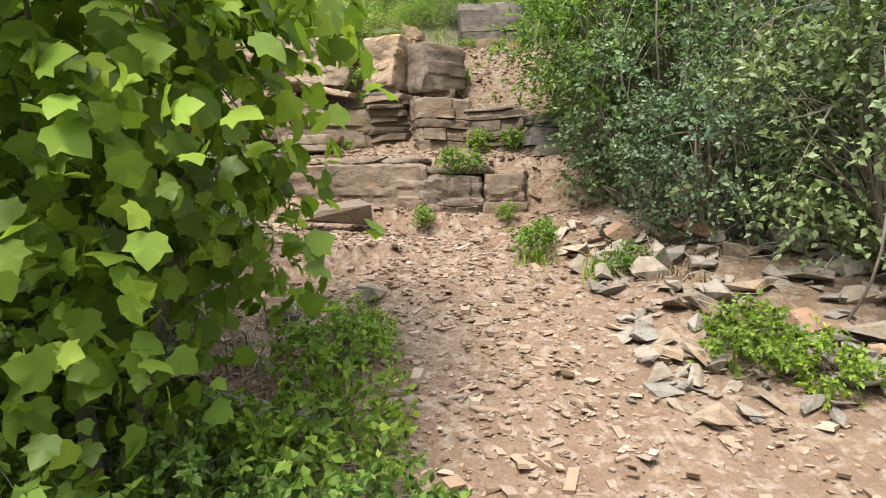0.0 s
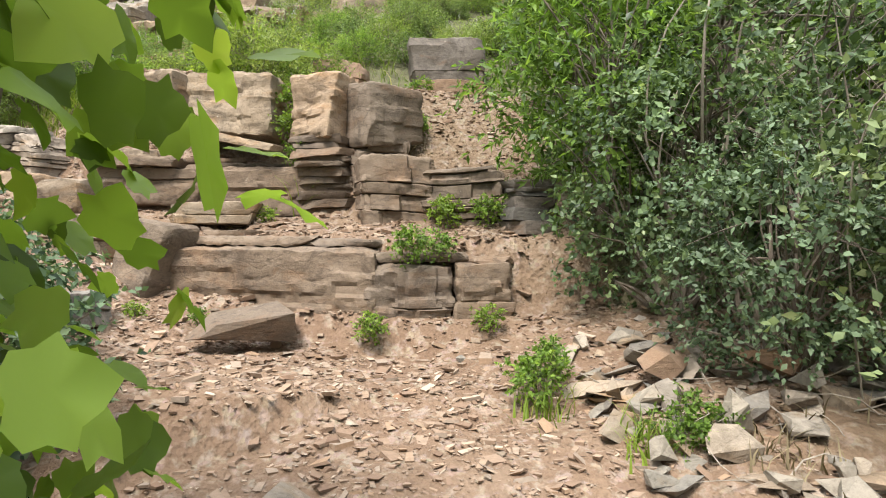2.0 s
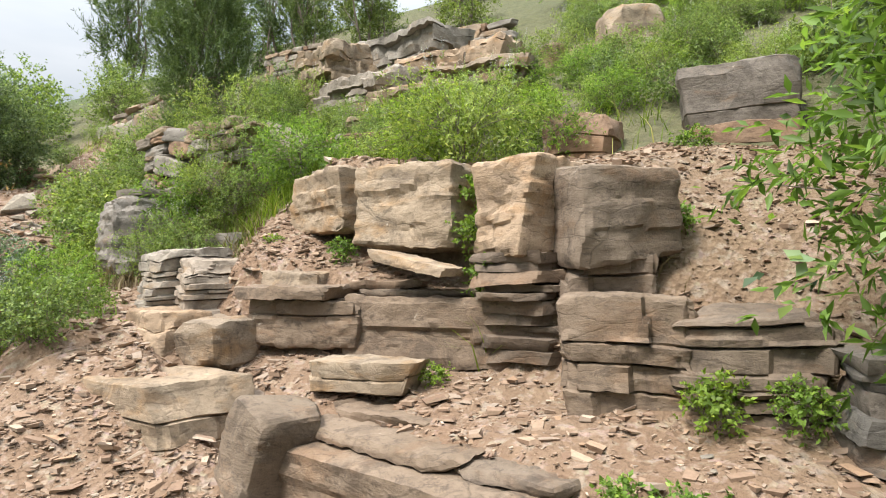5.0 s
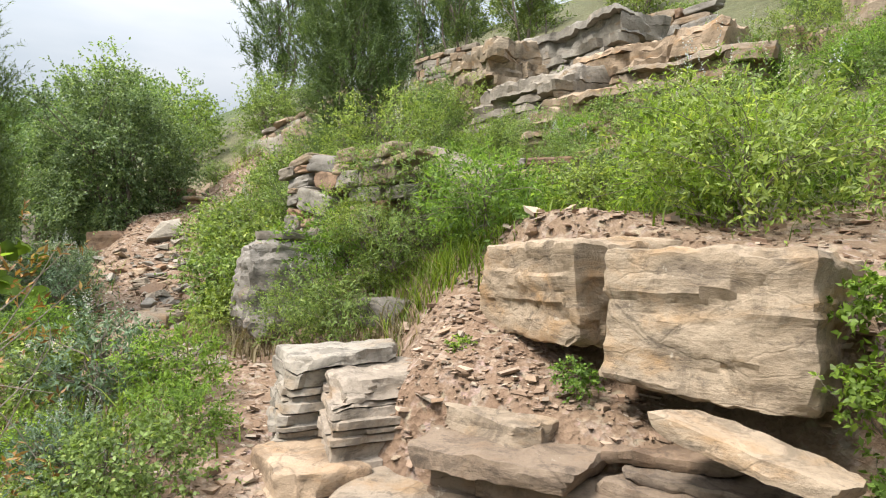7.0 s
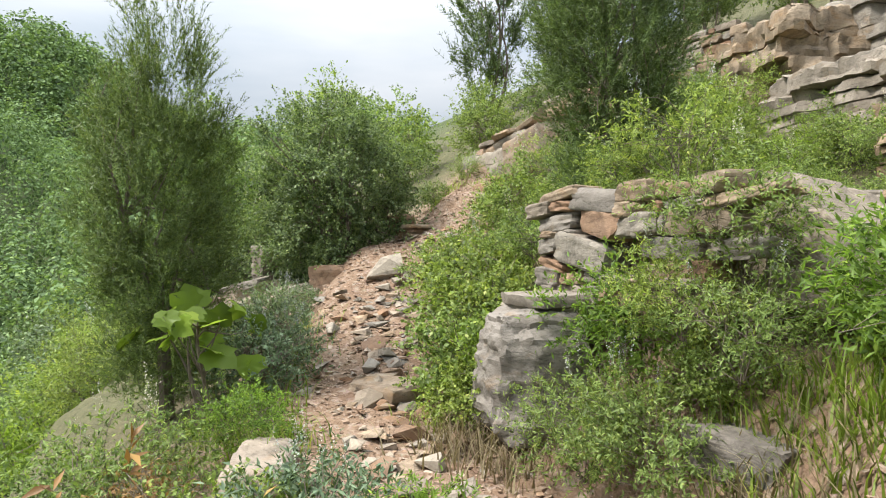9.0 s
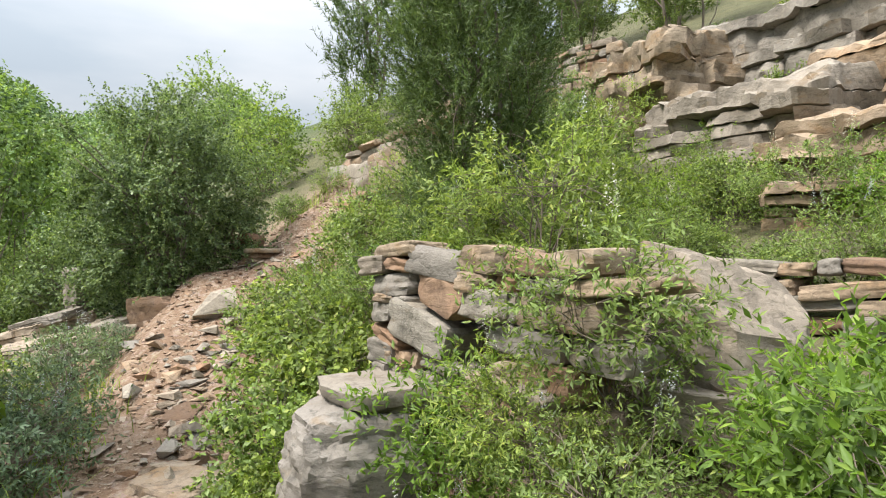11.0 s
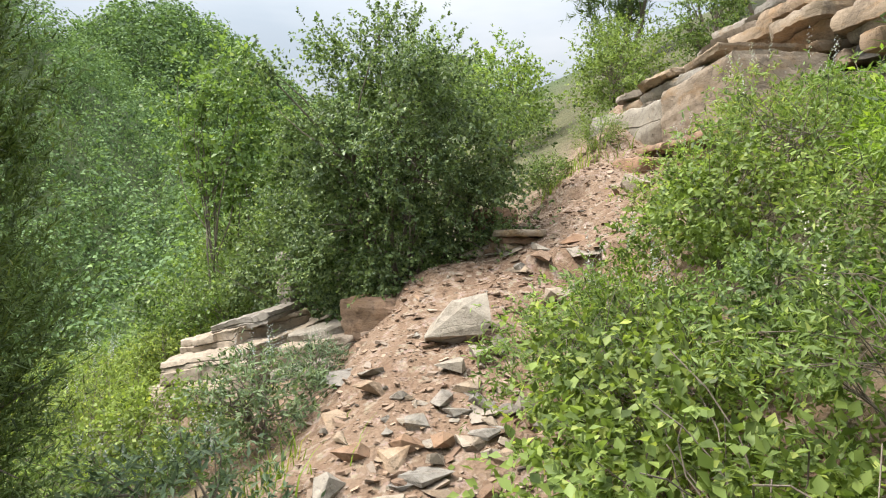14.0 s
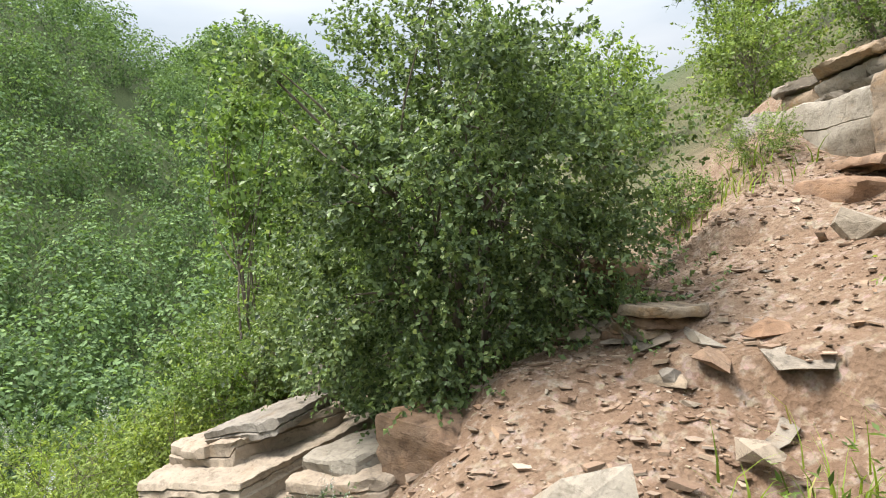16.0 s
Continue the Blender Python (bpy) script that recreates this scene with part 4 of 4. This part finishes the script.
# junipers
juniper = shrub_meshes(21, 3.2, .5, 4200, 40, .038, NEEDLE, JUNIPER_LEAF, stems=3, twig_len=.26, low=.0, up=.9, hollow=.3, lumps=.3, droop=-.1)
plant("juniper", juniper, (-4.7, 8.75), "tall dark green juniper with upright feathery sprays", "tree", 0, 1.0)
plant("juniper", juniper, (-6.75, 6.2), "feathery green juniper at the valley's edge", "tree", 120, .95)
far_juniper = shrub_meshes(22, 3.2, .6, 800, 24, .09, NEEDLE, JUNIPER_LEAF, stems=3, twig_len=.34, low=0, up=1.3, hollow=.3, lumps=.3, droop=-.1)
for i, (x, y, s, tl) in enumerate([(-13.4, 16.2, 1.5, 1.1), (-11.6, 16.8, 1.3, 1.1), (-9.6, 15.4, 1.2, 1.2), (-7.8, 15.0, 1.1, 1.1), (-6.9, 14.6, .9, 1), (-5.4, 14.2, 1.0, 1)]):
    plant("juniper", far_juniper, (x, y), "dark juniper standing on the upper slope", "tree", 50 * i, s, "junipers on the upper slope", tall=tl)

# plants at the trail's left side
for i, (ms, x, y, s, lab) in enumerate([(silver, -6.75, 7.05, .85, "grey-green shrub with silvery flower spikes"), (silver, -7.9, 7.7, .8, "grey-green shrub with silvery flower spikes"), (silver, -6.2, 6.7, .8, "grey-green shrub with silvery flower spikes"), (silver, -8.3, 8.1, .5, "grey-green shrub with silvery flower spikes"),
                                       (bright, -5.3, 6.2, .6, "leafy green weed between stones"), (weedy, -4.2, 5.7, .7, "tangled green shrub below the trail"), (vitex, -5.6, 5.7, .9, "light green shrub below the trail"), (weedy, -6.2, 5.4, 1.0, "tangled green shrub below the trail"), (bright, -3.6, 5.4, .6, "leafy green weed between stones"), (silver, -3.2, 5.3, .5, "grey-green weed beside the outcrop"),
                                       (vitex, -7.6, 6.6, .9, "light green shrub below the trail"), (weedy, -8.4, 7.2, .9, "tangled green shrub below the trail"), (vitex, -9.4, 6.9, .9, "light green shrub at the valley's edge"), (bright, -3.0, 5.6, .45, "leafy green weed between stones"), (weedy, -5.0, 5.2, 1.0, "tangled green shrub below the trail"),
                                       (bright, -2.45, 7.3, .75, "lush bright green plant on the bank"), (bright, -2.35, 7.0, .8, "lush bright green plant on the bank"), (vitex, -3.3, 6.95, .6, "light green shrub over the dark slab"), (vitex, -3.7, 7.05, .6, "light green shrub over the boulder"), (weedy, -4.65, 7.35, .7, "green shrub hanging over the boulder"), (weedy, -5.0, 7.6, 1.0, "green shrub on the bank"),
                                       (weedy, -5.3, 8.0, 1.15, "tall green shrub on the bank"), (weedy, -5.75, 8.4, 1.0, "green shrub on the bank"), (vitex, -6.1, 8.6, .8, "light green shrub on the bank"), (vitex, -3.75, 7.95, .8, "light green shrub above the wall"),
                                       (vitex, -3.5, 7.1, .5, "light green shrub before the wall"), (weedy, -3.2, 5.15, .45, "low green weeds beside the outcrop"), (bright, -3.55, 5.95, .6, "low green weeds beside the trail"), (weedy, -2.75, 5.2, .5, "low green weeds beside the outcrop"), (silver, -3.9, 5.75, .7, "grey-green weed beside the trail"), (bright, -3.15, 4.65, .5, "leafy green weed below the trail"), (weedy, -3.9, 4.7, .6, "tangled green shrub below the trail"), (weedy, -3.2, 7.2, .45, "green shrub before the pointed rock"), (bright, -6.4, 8.95, .7, "bright green shrub beside the climbing trail"), (vitex, -6.55, 9.6, .7, "light green shrub beside the climbing trail"), (vitex, -6.6, 10.4, .8, "light green shrub beside the climbing trail"), (weedy, -9.4, 11.0, .6, "green shrub beside the outcrop"), (vitex, -9.0, 11.3, .45, "light green shrub below the outcrop"),
                                       (weedy, -11.6, 7.7, .9, "green shrub over the bedrock"), (bright, -12.2, 8.3, 1.0, "bright green shrub behind the bedrock"), (weedy, -12.6, 7.5, 1.2, "green shrub at the valley's edge")]):
    plant("shrub", ms, (x, y), lab, "shrub", 83 * i, s, "shrubs along the trail")
dark_low = shrub_meshes(23, 1.0, .62, 1100, 10, .045, PLAIN, DEEP_LEAF, stems=9, twig_len=.24, low=0, hollow=.5)
plant("bush", dark_low, (-11.4, 9.0, 2.75), "low dark green bush behind the bedrock", "bush", 40, 1.0)
for x, y, s in ((-1.75, 2.75, 1.0), (-2.0, 1.9, 1.1), (-1.6, 3.5, .8), (-2.6, 3.0, 1.3)):
    plant("bush", dark_low, (x, y), "dark green bush beside the hollow", "bush", 70 * x, s)
plant("bush", dark_low, (-9.9, 9.1, 2.75), "low dark green skirt bush on the bedrock", "bush", 140, .9)
sapling = shrub_meshes(24, 1.2, .3, 16, 2, .19, LOBED, BRIGHT_LEAF, stems=3, twig_len=.16, low=.6, up=.1, hollow=.3, droop=.6, clump=1.0)
plant("sapling", sapling, (-6.1, 6.32), "thin sapling with a few broad green leaves", "tree", 10, 1.0, tall=max(.7, (3.1 - high(-6.1, 6.32)) / 1.2))
stalk = shrub_meshes(29, 1.45, .13, 34, 12, .032, SLIM, RUST_LEAF, bark=TWIG, stems=2, twig_len=.16, low=.25, up=.6, hollow=.3, clump=1.0, thick=.35)
plant("dry_stalk", stalk, (-2.9, 4.92), "tall withered weed stalk with feathery seed heads", "plant", 40)
for i, (x, y, z, sc) in enumerate(((-3.3, 7.16, 2.95, .5), (-3.15, 7.36, 3.2, .65), (-3.02, 7.08, 2.85, .5))):
    plant("shrub", vitex, (x, y, z), "light green shrub rooted in the terrace wall", "shrub", 71 * i, sc, "shrubs along the trail")
withered = shrub_meshes(25, .95, .4, 420, 9, .04, SLIM, RUST_LEAF, bark=TWIG, stems=12, twig_len=.26, low=0, hollow=.3)
for x, y, s in ((-4.55, 5.35, .8), (-4.15, 5.1, .7), (-5.2, 5.6, .6)):
    plant("withered_shrub", withered, (x, y), "withered orange-brown shrub beside the sapling", "shrub", 60 * x, s)

# trees on the valley side and the upper slope
plant("tree", tree_a, (-12.7, 8.65, 2.15), "slender leafy tree on the valley's edge", "tree", 20, .84)
for x, y, s in ((-12.3, 8.9, 1.5), (-11.8, 8.2, 1.1), (-13.2, 8.2, 1.7), (-13.6, 9.6, 1.8), (-12.6, 7.0, 1.5), (-14.2, 7.6, 2.0), (-11.2, 6.9, 1.2), (-13.4, 6.0, 1.9)):
    plant("bush", (vitex, bright, weedy)[int(10 * s) % 3], (x, y), "light green bush on the slope to the valley", "bush", 90 * x, s, "bushes on the slope to the valley")
plant("bush", tree_b, (-11.9, 10.1, 2.6), "yellow-green bush behind the dark bush", "bush", 50, .75)
light_tree = shrub_meshes(26, 3.4, 1.5, 620, 8, .12, PLAIN, TREE_LEAF, stems=6, twig_len=.6, low=.1, hollow=.5, lumps=.5)
grey_tree = shrub_meshes(27, 3.0, 1.6, 620, 8, .12, PLAIN, GREY_LEAF, stems=6, twig_len=.6, low=.05, hollow=.5, lumps=.5)
for i, (x, y, s) in enumerate([(-12.6, 12.8, .9), (-10.6, 13.2, .8), (-14.2, 11.4, 1.0), (-14.6, 14.2, 1.0), (-16.5, 12.8, 1.1), (-15, 9.8, .9), (-16.8, 8.4, 1.0), (-12.2, 14.9, .9), (-10.2, 14.6, .8), (-8.9, 15.6, .8), (-6.2, 16.5, .9), (-3.6, 15, .8), (-1.2, 14.2, .8), (.8, 12.4, .8), (2.6, 10.4, .8), (3.6, 8.2, .8), (-13.4, 10.2, .8), (1.9, 15.5, 1), (-4.6, 18, 1), (-9, 19, 1), (4.5, 13, 1)]):
    plant("tree", tree_b if i % 3 else light_tree, (x, y), "leafy green tree on the hillside", "tree", 61 * i, s * .56, "trees on the hillside", .1)
for i, (x, y, s) in enumerate([(-15.5, 6.4, .6), (-17.5, 5.2, .7), (-17.2, 7.6, .65), (-19.5, 6.2, .8), (-15.2, 4.6, .6), (-20.5, 8.4, .8), (-22.5, 5.5, .9), (-18.6, 3.6, .75)]):
    plant("tree", grey_tree if i % 2 else light_tree, (x, y), "leafy green tree on the slope to the valley", "tree", 47 * i, s, "trees in the valley", .2)
rng = np.random.default_rng(77)
count = 0
while count < 85:
    a, r = rng.uniform(radians(52), radians(125)), 20 + 42 * rng.uniform() ** 1.2
    x, y = -4.5 - r * math.sin(a), 6.5 + r * math.cos(a)
    if valley(x, y) < 1.2 and r < 34:
        continue
    plant("tree", (light_tree, grey_tree)[int(rng.integers(2))], (x, y), "leafy green tree on the valley's side", "tree", rng.uniform(0, 360), rng.uniform(.85, 1.6) * (1 + r / 140) * (.5 if r < 30 else .75 if r < 38 else 1), "trees in the valley", .3)
    count += 1

# woods on the hills across the valley
cards, ways, outs, sizes = [], [], [], []
for band in [0] * 2300 + [1] * 400 + [2] * 2900:
    a0, a1, r0, r1 = ((66, 128, 46, 196), (66, 128, 190, 470), (52, 98, 260, 430))[band]
    a, r = rng.uniform(radians(a0), radians(a1)), rng.uniform(r0, r1)
    x, y = -4.5 - r * math.sin(a), 6.5 + r * math.cos(a)
    z, n = high(x, y), 50 if band else 140
    tall = rng.uniform(3.5, 7) * (1 + r / 400) * (1.35 if band == 2 else 1)
    d = unit(rng.normal(size=(n, 3)))
    cone = rng.uniform(.5, 1)
    h = rng.uniform(0, 1, n)
    rad = tall * .36 * np.sqrt(1 - h ** 2 * cone) * (.35 + .65 * np.minimum(1, 4 * h)) * rng.uniform(.75, 1, n)
    cards.append(np.stack((x + d[:, 0] * rad, y + d[:, 1] * rad, z + h * tall), -1))
    face = unit(d * (1, 1, 0) + np.stack((0 * h, 0 * h, 1.6 * h ** 2), -1))
    ways.append(np.cross(face, unit(rng.normal(size=(n, 3))))), outs.append(face), sizes.append(tall * (.13 if band else .07) * rng.uniform(.6, 1.2, n))
cards, ways, outs, sizes = np.concatenate(cards), np.concatenate(ways), np.concatenate(outs), np.concatenate(sizes)
tagged(new("far_woods", leaf_mesh("far_woods", PLAIN, cards, ways, unit(outs + rng.normal(0, .3, cards.shape)), sizes, HAZY_WOODS_LEAF)), "dark green woods covering the hills across the valley", "woods", kind="stuff")


# ---- grass, brushwood ----
def blades(name, spots, material, label, seed, tall=.22):
    """Arched blades in tufts: spots hold x, y, spread, number, height factor."""
    g = np.random.default_rng(seed)
    vs, fs = [], []
    for x, y, s, n, hf in spots:
        for _ in range(n):
            px, py = x + g.normal(0, s), y + g.normal(0, s)
            pz = surface(px, py) - .01
            L, w = tall * hf * g.uniform(.5, 1.3), .0045 * g.uniform(.6, 1.5)
            a = g.uniform(0, 2 * math.pi)
            ox, oy = math.cos(a), math.sin(a)
            lean = g.uniform(.3, 1.1)
            o = len(vs)
            for t in (0, .4, .75, 1):
                r, h = lean * L * t * t, L * (t - .38 * lean * t * t)
                ww = w * (1 - t * .95)
                vs.append((px + ox * r - oy * ww, py + oy * r + ox * ww, pz + h))
                vs.append((px + ox * r + oy * ww, py + oy * r - ox * ww, pz + h))
            fs += [(o, o + 1, o + 3, o + 2), (o + 2, o + 3, o + 5, o + 4), (o + 4, o + 5, o + 7, o + 6)]
    tagged(new(name, mesh(name, vs, fs, material)), label, "grass", kind="stuff")


TUFTS = [(-2.5, 6.85, .13, 300, .8), (-2.8, 7.0, .16, 320, .85), (-3.1, 7.1, .12, 120, .8), (-2.35, 7.1, .15, 200, .9), (-.62, 5.72, .03, 26, 1.5), (.52, 3.75, .06, 60, .7), (.8, 3.4, .05, 60, .8), (-5.1, 6.2, .15, 160, 1.0), (-5.8, 6.3, .25, 260, 1.2), (-6.6, 7.0, .2, 160, 1.0), (-3.7, 5.6, .2, 200, 1.1),
         (-4.6, 5.4, .25, 260, 1.2), (-7.2, 7.4, .2, 140, 1.0), (-4.9, 7.25, .12, 140, .8), (-5.3, 7.7, .15, 160, .9), (-2.2, 6.75, .1, 120, .6), (-5.9, 8.2, .15, 140, .9), (-8.8, 7.5, .25, 200, .9), (-6.9, 9.2, .2, 180, 1.0), (-.3, 8.0, .3, 180, 1.2), (-1.4, 7.1, .3, 200, .6), (-8.9, 11.0, .2, 140, .9), (-3.2, 5.5, .12, 120, .9)]
blades("grass", TUFTS, GRASS_BLADE, "long green grass in tufts along the trail", 31)
blades("dry_grass", [(-4.5, 7.05, .14, 260, 1.2), (-4.1, 7.0, .12, 160, 1.1), (-3.0, 6.75, .16, 220, 1.0), (-2.7, 6.65, .12, 160, .9), (-4.8, 7.4, .1, 140, .9), (-9.3, 9.0, .15, 160, .7), (-8.8, 8.85, .12, 120, .6), (-.85, 2.55, .2, 160, .8), (-.1, 5.85, .12, 60, .6), (.12, 5.95, .1, 60, .6), (1.2, 3.3, .15, 80, .6)], DRY_GRASS, "withered straw-coloured grass hanging over rocks", 32)
g = np.random.default_rng(33)
lines, radii = [], []
for i in range(150):
    x, y = -.95 + g.normal(0, .28), 2.65 + g.normal(0, .3)
    if i > 105:
        x, y = 1.35 + g.normal(0, .35), 3.5 + g.normal(0, .35)
    z, a, L = surface(x, y) + g.uniform(0, .1), g.uniform(0, 6.28), g.uniform(.1, .32)
    lines.append(bend((x, y, z), (x + L * math.cos(a), y + L * math.sin(a), z + g.normal(.02, .05)), g, .12, 4)), radii.append((.004 * g.uniform(.5, 1.4), .0012))
tagged(new("brushwood", tubes("brushwood", lines, radii, TWIG, 4)), "tangle of dry grey twigs on the ground", "twigs", kind="stuff")
lines, radii = [], []
for i in range(70):
    x, y = max(1.6, 1.9 + g.normal(0, .45)), 4.3 + g.normal(0, .5)
    z = surface(x, y)
    lines.append(bend((x, y, z), (x + g.normal(0, .3), y + g.normal(0, .3), z + g.uniform(.7, 1.8)), g, .16, 8)), radii.append((.008 * g.uniform(.4, 1.3), .002))
tagged(new("bare_stems", tubes("bare_stems", lines, radii, TWIG, 5)), "bare grey stems standing among the dark bushes", "twigs", kind="stuff")

# ---- gravel and loose stones ----
k = Mat("stone_chips", .92)
geo = k.n.new("ShaderNodeNewGeometry")
chip_col = k.ramp(geo.outputs["Random Per Island"], (0, (.15, .095, .064)), (.25, (.215, .145, .1)), (.5, (.25, .178, .126)), (.7, (.235, .187, .146)), (.85, (.27, .175, .11)), (1, (.38, .31, .24)))
CHIPS = k.done(k.mix(.5, chip_col, k.ramp(k.noise(60, 5, .7), (.25, .3), (.75, .75)), "OVERLAY"), k.bump(k.noise(90, 4), .4, .004))


def stony(x, y):
    """How thickly chips of stone lie at a place."""
    d, _ = trail(np.array(x), np.array(y))
    w = float(1 - smooth(.45, 1.1, d))
    if -2.3 < x < 1.2 and 3.2 < y < 7.3:
        w = max(w, .75)
    if -9.6 < x < -6.9 and 8.3 < y < 11.5:
        w = max(w, .8)
    if -1.5 < x < 1.5 and 1.2 < y < 4:
        w = max(w, .45)
    return w


g = np.random.default_rng(41)
centre, size = [], []
while len(centre) < 50000:
    if g.random() < .45:
        x, y = g.uniform(-2.5, 1.4), g.uniform(.8, 7.3)
    else:
        x, y = g.uniform(-10, -1.6), g.uniform(4.2, 11.5)
    if g.random() < stony(x, y):
        s = min(.028, .0055 * math.exp(g.normal(-.1, .72)))
        centre.append((x, y, surface(x, y) + s * .15)), size.append(s)
centre, size = np.array(centre), np.array(size)
corner = np.array([(-1, -1, -1), (1, -1, -1), (1, 1, -1), (-1, 1, -1), (-1, -1, 1), (1, -1, 1), (1, 1, 1), (-1, 1, 1)], float)
box = corner[None] * g.uniform(.5, 1.25, (len(centre), 8, 1)) * np.stack((g.uniform(.8, 1.7, len(centre)), g.uniform(.6, 1.1, len(centre)), g.uniform(.15, .42, len(centre))), -1)[:, None]
turn = g.uniform(0, 6.28, len(centre))
tip = g.normal(0, .25, len(centre))
box[..., 2] += tip[:, None] * box[..., 0]
c, s = np.cos(turn)[:, None], np.sin(turn)[:, None]
box = np.stack((box[..., 0] * c - box[..., 1] * s, box[..., 0] * s + box[..., 1] * c, box[..., 2]), -1) * size[:, None, None] + centre[:, None]
quad = np.array([(0, 3, 2, 1), (4, 5, 6, 7), (0, 1, 5, 4), (1, 2, 6, 5), (2, 3, 7, 6), (3, 0, 4, 7)])
tagged(new("gravel", mesh("gravel", box.reshape(-1, 3), (quad[None] + (np.arange(len(centre)) * 8)[:, None, None]).reshape(-1, 4), CHIPS, 20)), "loose reddish stone chips strewn over the trail", "gravel", kind="stuff")

placed = 0
while placed < 460:
    if placed < 100:
        x, y = g.uniform(-2.2, 1.3), g.uniform(1.4, 7)
    elif placed < 400:
        t = g.uniform(0, 1)
        x, y = -4.4 - 2.9 * t + g.normal(0, .3), 6.65 + 1.9 * t + g.normal(0, .25)
    else:
        x, y = g.uniform(-9.4, -7), g.uniform(8.4, 11.2)
    if g.random() > stony(x, y):
        continue
    s = (.03 + .06 * g.random() ** 3) if placed < 100 or placed >= 400 else (.08 + .24 * g.random() ** 2)
    st = tagged(new("flat_stone" if 100 <= placed < 400 else "stone", LOOSE[int(g.integers(16))]), "loose angular sandstone piece lying on the trail", "stone", "loose stones on the trail")
    st.matrix_basis = pose(x, y, surface(x, y) - s * .1, g.normal(0, 7), g.normal(0, 7), g.uniform(0, 360))
    st.scale = (s * g.uniform(.8, 1.4), s, s * g.uniform(.7, 1.2))
    placed += 1
for i in range(265):
    x, y = .74 + 1.6 * g.random() ** 1.4, g.uniform(2.1, 4.2)
    s = .08 + .17 * g.random() ** 1.6
    st = tagged(new("rubble_stone", LOOSE[4 * int(g.integers(4)) + (1, 1, 0, 3)[i % 4]]), "grey-brown broken stone in the rubble", "stone", "rubble under the bushes")
    st.matrix_basis = pose(x, y, surface(x, y) - s * .05, g.normal(0, 16), g.normal(0, 16), g.uniform(0, 360))
    st.scale = (s * g.uniform(.9, 1.5), s, s * g.uniform(.8, 1.6))
